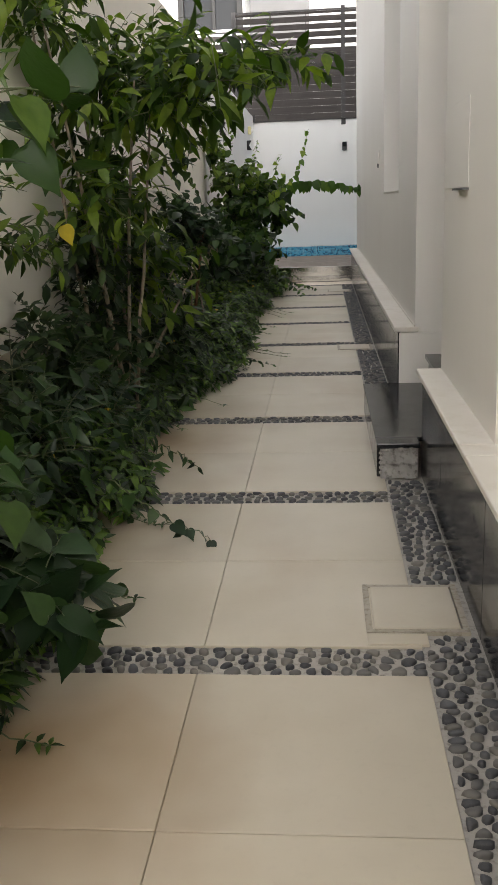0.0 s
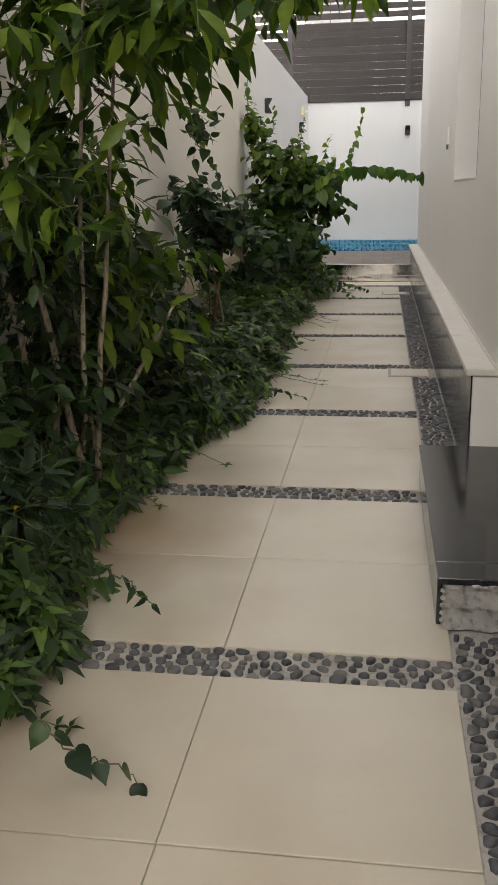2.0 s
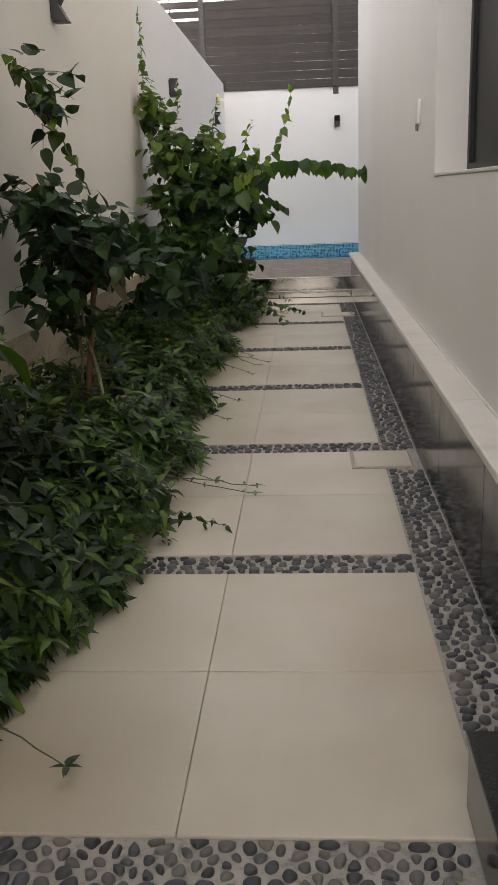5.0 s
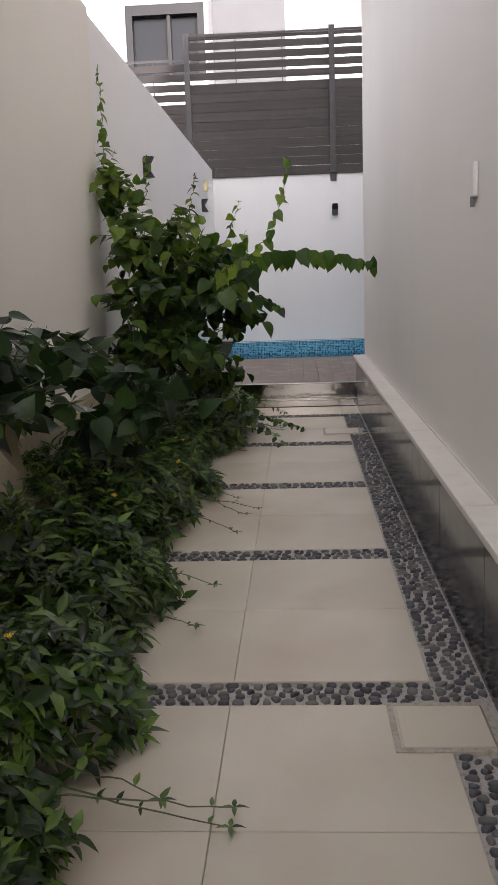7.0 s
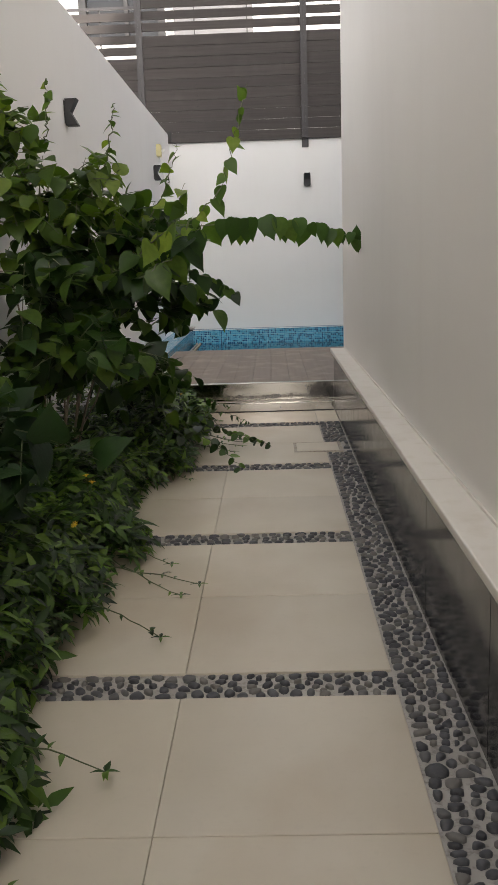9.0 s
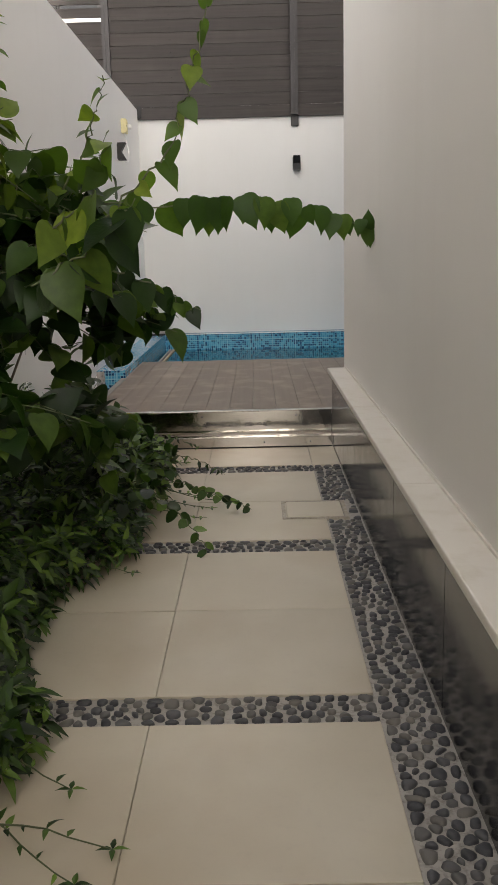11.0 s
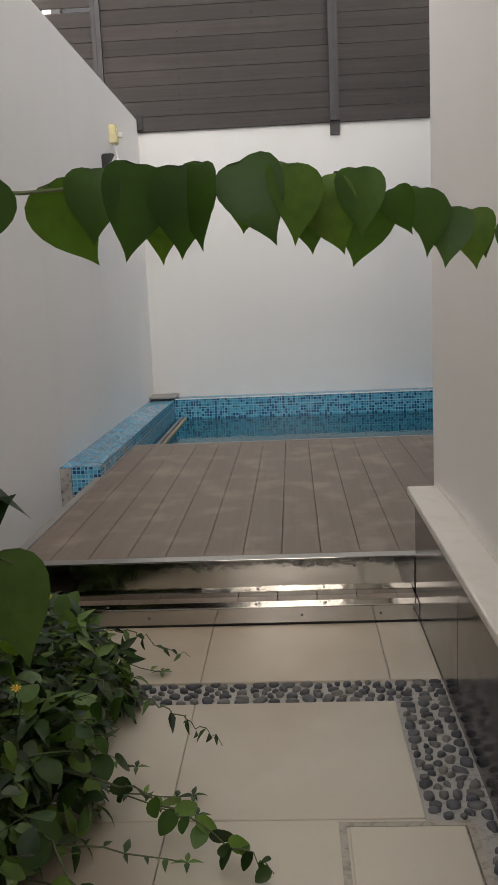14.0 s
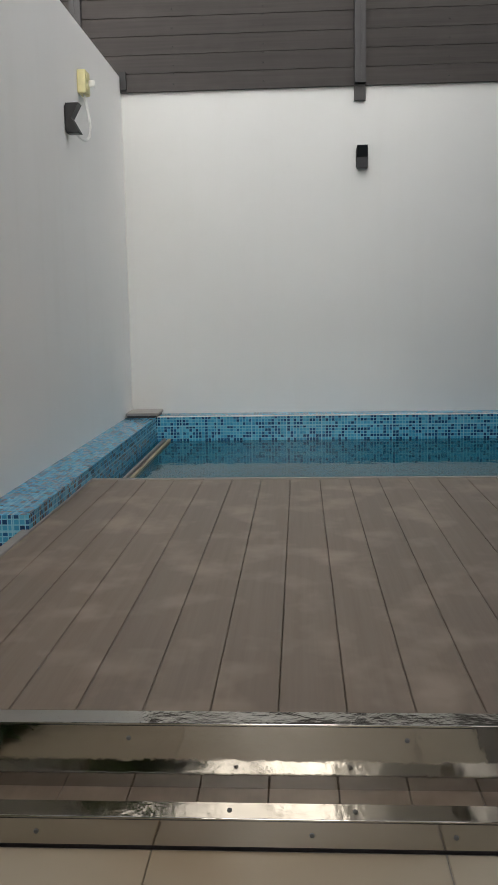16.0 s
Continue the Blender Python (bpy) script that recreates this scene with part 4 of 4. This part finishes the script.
# bush with a stake
shrub("dark_bush", "dark bushy plant tied to a wooden stake by the wall", (-0.72, 7.43, 0.0), [
    ((-0.66, 7.38, 1.00), (0.26, 0.40, 0.17), 0.9), ((-0.80, 7.23, 1.16), (0.16, 0.30, 0.13), 0.5), ((-0.78, 7.38, 0.85), (0.22, 0.35, 0.20), 0.6), ((-0.78, 7.28, 1.62), (0.05, 0.06, 0.16), 0.12)],
    24, HEART, M_DEEP, 0.078, 66, 0.25, 0.034, 0.010, 0.3, 2)
stake = thing("garden_stake", "reddish brown wooden stake propping the bush", "stake", "", (-0.62, 7.36, 0.0))
tubes("pole", [(np.array([[-0.16, 0.1, 0.0], [-0.08, 0.05, 0.5], [0.0, 0.0, 1.0]]), 0.013, 0.012)], M_STAKE, stake, 8)
dry = thing("dry_leaves", "tuft of dry pale leaves hanging beside the stake", "dry leaves", "", (-0.60, 7.40, 0.95))
rd = np.random.default_rng(51)
leaves("blades", LANCE, rd.normal(0, 0.03, (16, 3)), np.stack((rd.normal(0, 0.25, 16), rd.normal(0, 0.2, 16), -np.ones(16)), 1), np.stack((rd.normal(0, 0.6, 16), -np.ones(16), np.zeros(16)), 1), rd.uniform(0.10, 0.22, 16), M_DRY, dry)["kind"] = "stuff"
# climbing vine on the wall and across the path
shrub("climbing_vine", "bushy dark heart-leaved climber growing against the wall", (-0.82, 11.02, 0.0), [
    ((-0.75, 10.72, 1.12), (0.26, 0.45, 0.26), 1.0), ((-0.45, 11.02, 1.12), (0.28, 0.40, 0.24), 1.0), ((-0.80, 10.82, 0.74), (0.20, 0.45, 0.20), 0.8),
    ((-0.40, 11.42, 1.30), (0.24, 0.30, 0.15), 0.6), ((-0.22, 11.32, 0.98), (0.18, 0.22, 0.10), 0.3), ((-0.28, 11.05, 1.32), (0.14, 0.20, 0.11), 0.5), ((-0.45, 11.52, 0.62), (0.20, 0.35, 0.18), 0.5),
    ((-0.55, 10.45, 0.86), (0.30, 0.35, 0.12), 0.6)], 25, BROAD, M_HEART, 0.105, 50, 0.28, 0.045, 0.009, 0.35, 2)
shrub("climbing_vine", "open crown of lighter heart-shaped leaves on the climber", (-0.84, 10.95, 0.0), [
    ((-0.80, 10.75, 1.52), (0.20, 0.40, 0.22), 0.9), ((-0.55, 10.87, 1.50), (0.22, 0.36, 0.20), 0.8), ((-0.90, 10.72, 1.82), (0.07, 0.26, 0.20), 0.5),
    ((-0.34, 11.20, 1.40), (0.20, 0.25, 0.12), 0.4)], 26, BROAD, M_CROWN, 0.092, 44, 0.28, 0.05, 0.008, 0.45, 2)


def shoot(name, label, pts, n, size, seed, hang=0.6, mat=None, shape=HEART, r=0.004, lift=0.0):
    """One long shoot with leaves along it."""
    rng = np.random.default_rng(seed)
    ob = thing(name, label, "vine", "garden plants", pts[0])
    pts = np.array(pts, float)
    t = np.linspace(0, len(pts) - 1, 24)
    i = np.minimum(t.astype(int), len(pts) - 2)
    f = (t - i)[:, None]
    line = pts[i] * (1 - f) + pts[i + 1] * f + rng.normal(0, 0.006, (24, 3))
    tubes("stem", [(line - pts[0], r, r * 0.4)], M_TWIG, ob, 6)
    at, al, up, sz = [], [], [], []
    for k in range(n):
        u = (k + rng.uniform(0.2, 0.8)) / n
        j = u * 22.99
        p = line[int(j)] * (1 - j % 1) + line[int(j) + 1] * (j % 1)
        d = unit(line[min(int(j) + 2, 23)] - line[int(j)])
        side = unit(np.cross(d, (0, 0, 1)) + rng.normal(0, 0.3, 3)) * (1 if k % 2 else -1)
        at.append(p + np.array([0, 0, lift * rng.uniform(-0.3, 1.6)]))
        al.append(side * (1 - hang) + d * 0.25 + np.array([0, 0, -hang * 1.4]) + rng.normal(0, 0.15, 3))
        up.append(np.array([rng.normal(0, 0.5), -1.0 if hang > 0.5 else -0.2, rng.uniform(0.2, 0.9)]))
        sz.append(size * rng.uniform(0.7, 1.15) * (1 if u < 0.75 else 0.72))
    fo = leaves("foliage", shape, at, al, up, sz, mat or M_HEART, ob)
    fo.location = -Vector(pts[0])
    return ob


def draped_branch(pts, n, seed):
    """A bare stem crossed by broad leaves that fold over it and hang with their tips down."""
    rng = np.random.default_rng(seed)
    ob = thing("vine_branch", "climber branch of broad hanging leaves crossing to the house wall", "vine", "garden plants", pts[0])
    pts = np.array(pts, float)
    t = np.linspace(0, len(pts) - 1, 30)
    i = np.minimum(t.astype(int), len(pts) - 2)
    f = (t - i)[:, None]
    line = pts[i] * (1 - f) + pts[i + 1] * f + rng.normal(0, 0.004, (30, 3))
    tubes("stem", [(line - pts[0], 0.0042, 0.002)], M_TWIG, ob, 6)
    at, al, up, sz, stalks = [], [], [], [], []
    for k in range(n):
        u = (k + rng.uniform(0.15, 0.85)) / n
        j = u * 28.99
        p = line[int(j)] * (1 - j % 1) + line[int(j) + 1] * (j % 1)
        front = k % 3 != 1
        size = 0.132 * rng.uniform(0.70, 1.15) * (1 if u < 0.62 else 1 - 0.9 * (u - 0.62))
        foot = p + np.array([rng.normal(0, 0.012), (-0.03 if front else 0.025) * rng.uniform(0.5, 1.3), rng.uniform(0.005, 0.030) if front else rng.uniform(-0.012, 0.012)])
        at.append(foot)
        al.append((rng.normal(0, 0.28), rng.uniform(-0.55, -0.05) if front else rng.uniform(-0.05, 0.30), -1.0))
        up.append((rng.normal(0, 0.6), -1.0, 0.3))
        sz.append(size)
        stalks.append((np.stack((p, (p + foot) / 2 + (0, 0, 0.006), foot)) - pts[0], 0.0016, 0.0012))
    for k in range(6):
        at.append(pts[-1] + np.array([-0.012 - 0.02 * rng.random(), rng.normal(0, 0.03), rng.uniform(-0.02, 0.05)]))
        al.append((rng.uniform(-0.25, 0.05), rng.normal(0, 0.4), -1.0 if k < 4 else 0.8))
        up.append((-0.6, -0.8, 0.2))
        sz.append(rng.uniform(0.06, 0.11))
    tubes("petioles", stalks, M_TWIG, ob, 5)["kind"] = "stuff"
    fo = leaves("foliage", BROAD, at, al, up, sz, M_BRANCH, ob)
    fo.location = -Vector(pts[0])
    return ob


draped_branch([(-0.60, 11.75, 1.35), (-0.25, 11.95, 1.39), (0.05, 12.05, 1.405), (0.25, 12.08, 1.407), (0.45, 12.19, 1.393), (0.64, 12.32, 1.352), (0.85, 12.45, 1.295)], 28, 31)
shoot("vine_shoot", "young upright climber shoot with pale leaves", [(-0.18, 10.95, 1.30), (0.035, 10.98, 1.48), (0.125, 11.02, 1.75), (0.19, 11.06, 1.99)], 17, 0.090, 32, 0.55, M_YOUNG)
shoot("vine_shoot", "young upright climber shoot with pale leaves", [(-0.32, 11.0, 1.35), (-0.2, 11.0, 1.55), (-0.14, 11.0, 1.72)], 12, 0.085, 33, 0.3, M_YOUNG)
shoot("vine_shoot", "climber shoot creeping up the boundary wall", [(-0.96, 10.9, 1.6), (-0.98, 10.88, 1.95), (-0.97, 10.86, 2.25), (-0.98, 10.86, 2.55)], 30, 0.085, 34, 0.4, M_YOUNG)
shoot("vine_shoot", "short climber shoot above the bush", [(-0.72, 10.8, 1.72), (-0.69, 10.8, 1.9), (-0.69, 10.8, 2.0)], 10, 0.055, 35, 0.3, M_YOUNG)
shoot("vine_shoot", "short climber shoot above the bush", [(-0.45, 10.8, 1.62), (-0.41, 10.78, 1.78), (-0.39, 10.75, 1.88)], 10, 0.055, 36, 0.3, M_YOUNG)
shoot("vine_shoot", "arching dark shoot leaning on the wall", [(-0.62, 7.3, 1.2), (-0.72, 7.25, 1.45), (-0.80, 7.2, 1.62), (-0.86, 7.15, 1.72)], 22, 0.085, 37, 0.4, M_LANCE)
shoot("vine_shoot", "drooping climber tip in front of the pool", [(-0.45, 11.3, 1.05), (-0.25, 11.4, 1.06), (-0.12, 11.42, 1.02), (-0.04, 11.45, 0.97)], 12, 0.085, 38, 0.7)

shoot("vine_shoot", "young climber shoot with large pale leaves", [(-0.30, 10.6, 1.22), (-0.14, 10.6, 1.34), (-0.07, 10.62, 1.52)], 9, 0.14, 44, 0.45, M_YOUNG)
shoot("vine_shoot", "young climber shoot with large pale leaves", [(-0.28, 10.5, 1.12), (-0.10, 10.55, 1.24), (-0.02, 10.6, 1.34)], 9, 0.15, 45, 0.55, M_HEART)
shoot("vine_shoot", "drooping climber tip in front of the pool", [(-0.30, 10.7, 1.22), (-0.10, 10.75, 1.15), (0.05, 10.8, 1.08), (0.13, 10.8, 1.03)], 15, 0.085, 46, 0.7)

# sprigs trailing over the tiles
shoot("trailing_sprig", "trailing sprig with round glossy leaves on the tiles", [(-0.28, 12.2, 0.14), (-0.12, 12.0, 0.11), (0.0, 11.8, 0.06), (0.085, 11.56, 0.02)], 12, 0.075, 61, 0.25, M_SMALL, ROUND, 0.003)
shoot("trailing_sprig", "trailing sprig with round glossy leaves on the tiles", [(-0.3, 12.4, 0.16), (0.0, 12.3, 0.09), (0.15, 12.2, 0.06), (0.26, 12.14, 0.03)], 24, 0.055, 62, 0.25, M_SMALL, ROUND, 0.003)
shoot("trailing_sprig", "thin sprig with small pointed leaves over the tiles", [(-0.3, 12.75, 0.2), (-0.02, 12.62, 0.16), (0.12, 12.55, 0.10)], 14, 0.055, 63, 0.25, M_SMALL, POINTED, 0.0025)
shoot("trailing_sprig", "thin sprig with small pointed leaves over the tiles", [(-0.4, 13.1, 0.22), (-0.2, 13.05, 0.2), (-0.02, 13.0, 0.14)], 12, 0.05, 64, 0.2, M_SMALL, POINTED, 0.0025)
shoot("trailing_sprig", "bright leafy sprig reaching out over the pebbles", [(-0.58, 2.15, 0.26), (-0.42, 2.02, 0.25), (-0.29, 1.95, 0.22)], 9, 0.095, 65, 0.2, M_YOUNG, POINTED, 0.003)
shoot("trailing_sprig", "dark sprig with pointed leaves low over the tile", [(-0.64, 1.72, 0.14), (-0.50, 1.74, 0.12), (-0.36, 1.76, 0.08)], 9, 0.075, 66, 0.4, M_DEEP, POINTED, 0.003)
shoot("trailing_sprig", "dark sprig trailing on to the tiles", [(-0.45, 3.1, 0.22), (-0.22, 3.0, 0.10), (-0.06, 3.0, 0.02)], 10, 0.07, 67, 0.4, M_DEEP, HEART, 0.003)
shoot("trailing_sprig", "dark sprig trailing on to the tiles", [(-0.42, 3.72, 0.2), (-0.28, 3.66, 0.16), (-0.19, 3.62, 0.1)], 9, 0.06, 68, 0.3, M_DEEP, POINTED, 0.003)
shoot("trailing_sprig", "trailing sprig with round glossy leaves on the tiles", [(-0.62, 2.75, 0.16), (-0.44, 2.62, 0.08), (-0.28, 2.52, 0.02)], 7, 0.075, 69, 0.2, M_SMALL, ROUND, 0.003)
shoot("trailing_sprig", "thin sprig with small pointed leaves over the tiles", [(-0.45, 6.65, 0.12), (-0.2, 6.6, 0.05), (-0.02, 6.55, 0.02)], 16, 0.06, 70, 0.2, M_SMALL, POINTED, 0.0025)

# ---- inspection covers ----
def cover(x0, x1, y0, y1):
    ob = thing("inspection_cover", "tiled inspection cover in a thin steel frame", "cover", "inspection covers", ((x0 + x1) / 2, (y0 + y1) / 2, 0))
    a, b = (x1 - x0) / 2, (y1 - y0) / 2
    part("surround", boxes((-a, -a + 0.018, -b, b, -0.012, 0.003), (a - 0.018, a, -b, b, -0.012, 0.004), (-a + 0.018, a - 0.018, -b, -b + 0.018, -0.012, 0.004), (-a + 0.018, a - 0.018, b - 0.018, b, -0.012, 0.002)), M_COVER, ob)
    part("lid", soft_box(-a + 0.023, a - 0.023, -b + 0.023, b - 0.023, -0.012, 0.005, 0.003), M_TILE, ob, "beige tile lid")
    return (x0, x1, y0, y1)


COVERS = [cover(0.452, 0.742, 2.33, 2.655), cover(0.452, 0.738, 7.27, 7.545), cover(0.398, 0.705, 12.065, 12.36)]
part("tile_strip", soft_box(0.452, 0.62, 2.262, 2.325, -0.008, 0.003, 0.002), M_TILE, floor)

# ---- floor tiles ----
def tile_mesh(w, d):
    bm = soft_box(-w / 2, w / 2, -d / 2, d / 2, -0.010, 0.0, 0.0018, 1)
    me = bpy.data.meshes.new("tile")
    bm.to_mesh(me)
    bm.free()
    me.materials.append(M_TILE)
    return me


def put(name, me, parent, x, y, z=0.0, turn=0.0, s=(1, 1, 1)):
    ob = new(name, me)
    ob.parent = parent
    ob.location, ob.rotation_euler, ob.scale = (x, y, z), (0, 0, turn), s
    return ob


T = 0.6015
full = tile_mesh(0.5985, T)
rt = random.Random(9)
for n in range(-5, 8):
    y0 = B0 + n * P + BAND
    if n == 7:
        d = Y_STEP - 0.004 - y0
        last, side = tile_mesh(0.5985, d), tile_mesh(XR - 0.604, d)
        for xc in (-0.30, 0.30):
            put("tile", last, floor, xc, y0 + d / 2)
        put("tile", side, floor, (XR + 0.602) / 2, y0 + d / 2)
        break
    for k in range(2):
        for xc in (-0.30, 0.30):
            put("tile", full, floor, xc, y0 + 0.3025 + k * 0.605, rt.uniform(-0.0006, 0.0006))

# ---- pebbles ----
RING = 12


def pebble_form(px, py, near, area, rng):
    """A worn stone that fills its share of the bed: the rounded cell between its neighbours, low-domed on top."""
    x0, x1, y0, y1 = area
    limits = [(0.0, x1 - px), (math.pi, px - x0), (math.pi / 2, y1 - py), (-math.pi / 2, py - y0)]
    for qx, qy in near:
        limits.append((math.atan2(qy - py, qx - px), math.hypot(qx - px, qy - py) / 2))
    gap = rng.uniform(0.0032, 0.0082)
    phase, rise = rng.uniform(0, 6.3), rng.uniform(0.0012, 0.0042)
    ring = []
    for k in range(RING):
        a = k * 2 * math.pi / RING
        total = sum((max(math.cos(a - b), 0.0) / max(h - gap, 0.004)) ** 3.4 for b, h in limits)
        d = min(total ** (-1 / 3.4) * 1.06, 0.042) * (1 + 0.05 * math.sin(2 * a + phase) + 0.04 * math.sin(3 * a + 2 * phase))
        ring.append((d * math.cos(a), d * math.sin(a)))
    verts = [(x, y, -0.010) for x, y in ring] + [(x * 0.95, y * 0.95, rise - 0.0035) for x, y in ring] + [(x * 0.62, y * 0.62, rise - 0.0003) for x, y in ring] + [(0, 0, rise)]
    faces = []
    for k in range(RING):
        n = (k + 1) % RING
        for b in (0, RING):
            faces += [(b + k, b + n, b + RING + n), (b + k, b + RING + n, b + RING + k)]
        faces.append((2 * RING + k, 2 * RING + n, 3 * RING))
    return np.array(verts), np.array(faces)


def pebble_spots(x0, x1, y0, y1, rng):
    """Even but irregular spots for pebbles in a rectangle: best of several darts each time."""
    pts = []
    for i in range(max(1, int((x1 - x0) * (y1 - y0) / 0.00140))):
        best, bd = None, -1
        for k in range(12):
            c = (rng.uniform(x0 + 0.014, x1 - 0.014), rng.uniform(y0 + 0.012, y1 - 0.012))
            d = min(((c[0] - q[0]) ** 2 + 2.7 * (c[1] - q[1]) ** 2 for q in pts), default=9)
            if d > bd:
                best, bd = c, d
        pts.append(best)
    return pts


def clear(px, py):
    if any(a - 0.016 < px < b + 0.016 and c - 0.016 < py < d + 0.016 for a, b, c, d in COVERS):
        return False
    if 0.545 < px and 3.74 < py < 5.10:
        return False
    return not (0.43 < px < 0.64 and 2.24 < py < 2.35)


rp = random.Random(3)
bed = tagged(new("pebble_paving"), "grey river pebbles set in mortar between the tiles", "pebble paving", "", "structure")
near_count, vs, fs, nv = 0, [], [], 0
areas = []
for n in range(-3, 8):
    areas.append((-0.60, XR - 0.002 if n == 7 else 0.603, B0 + n * P + 0.003, B0 + n * P + BAND - 0.003))
y = -2.0
while y < B0 + 7 * P - 0.02:
    areas.append((0.604, XR - 0.002, y, min(y + 0.5, B0 + 7 * P)))
    y += 0.5
for a in areas:
    spots = pebble_spots(*a, rp)
    for px, py in spots:
        if not clear(px, py):
            continue
        near = sorted((q for q in spots if q != (px, py)), key=lambda q: (q[0] - px) ** 2 + (q[1] - py) ** 2)[:9]
        co, tr = pebble_form(px, py, near, a, rp)
        if 11.4 < py < 13.2 and near_count < 300:
            stone = raw_mesh("pebble", co, tr, M_PEB, bed)
            stone.location = (px, py, 0)
            near_count += 1
        else:
            vs.append(co + (px, py, 0))
            fs.append(tr + nv)
            nv += len(co)
rest = raw_mesh("pebbles", np.concatenate(vs), np.concatenate(fs), M_PEB_I, bed)
rest["kind"] = "stuff"
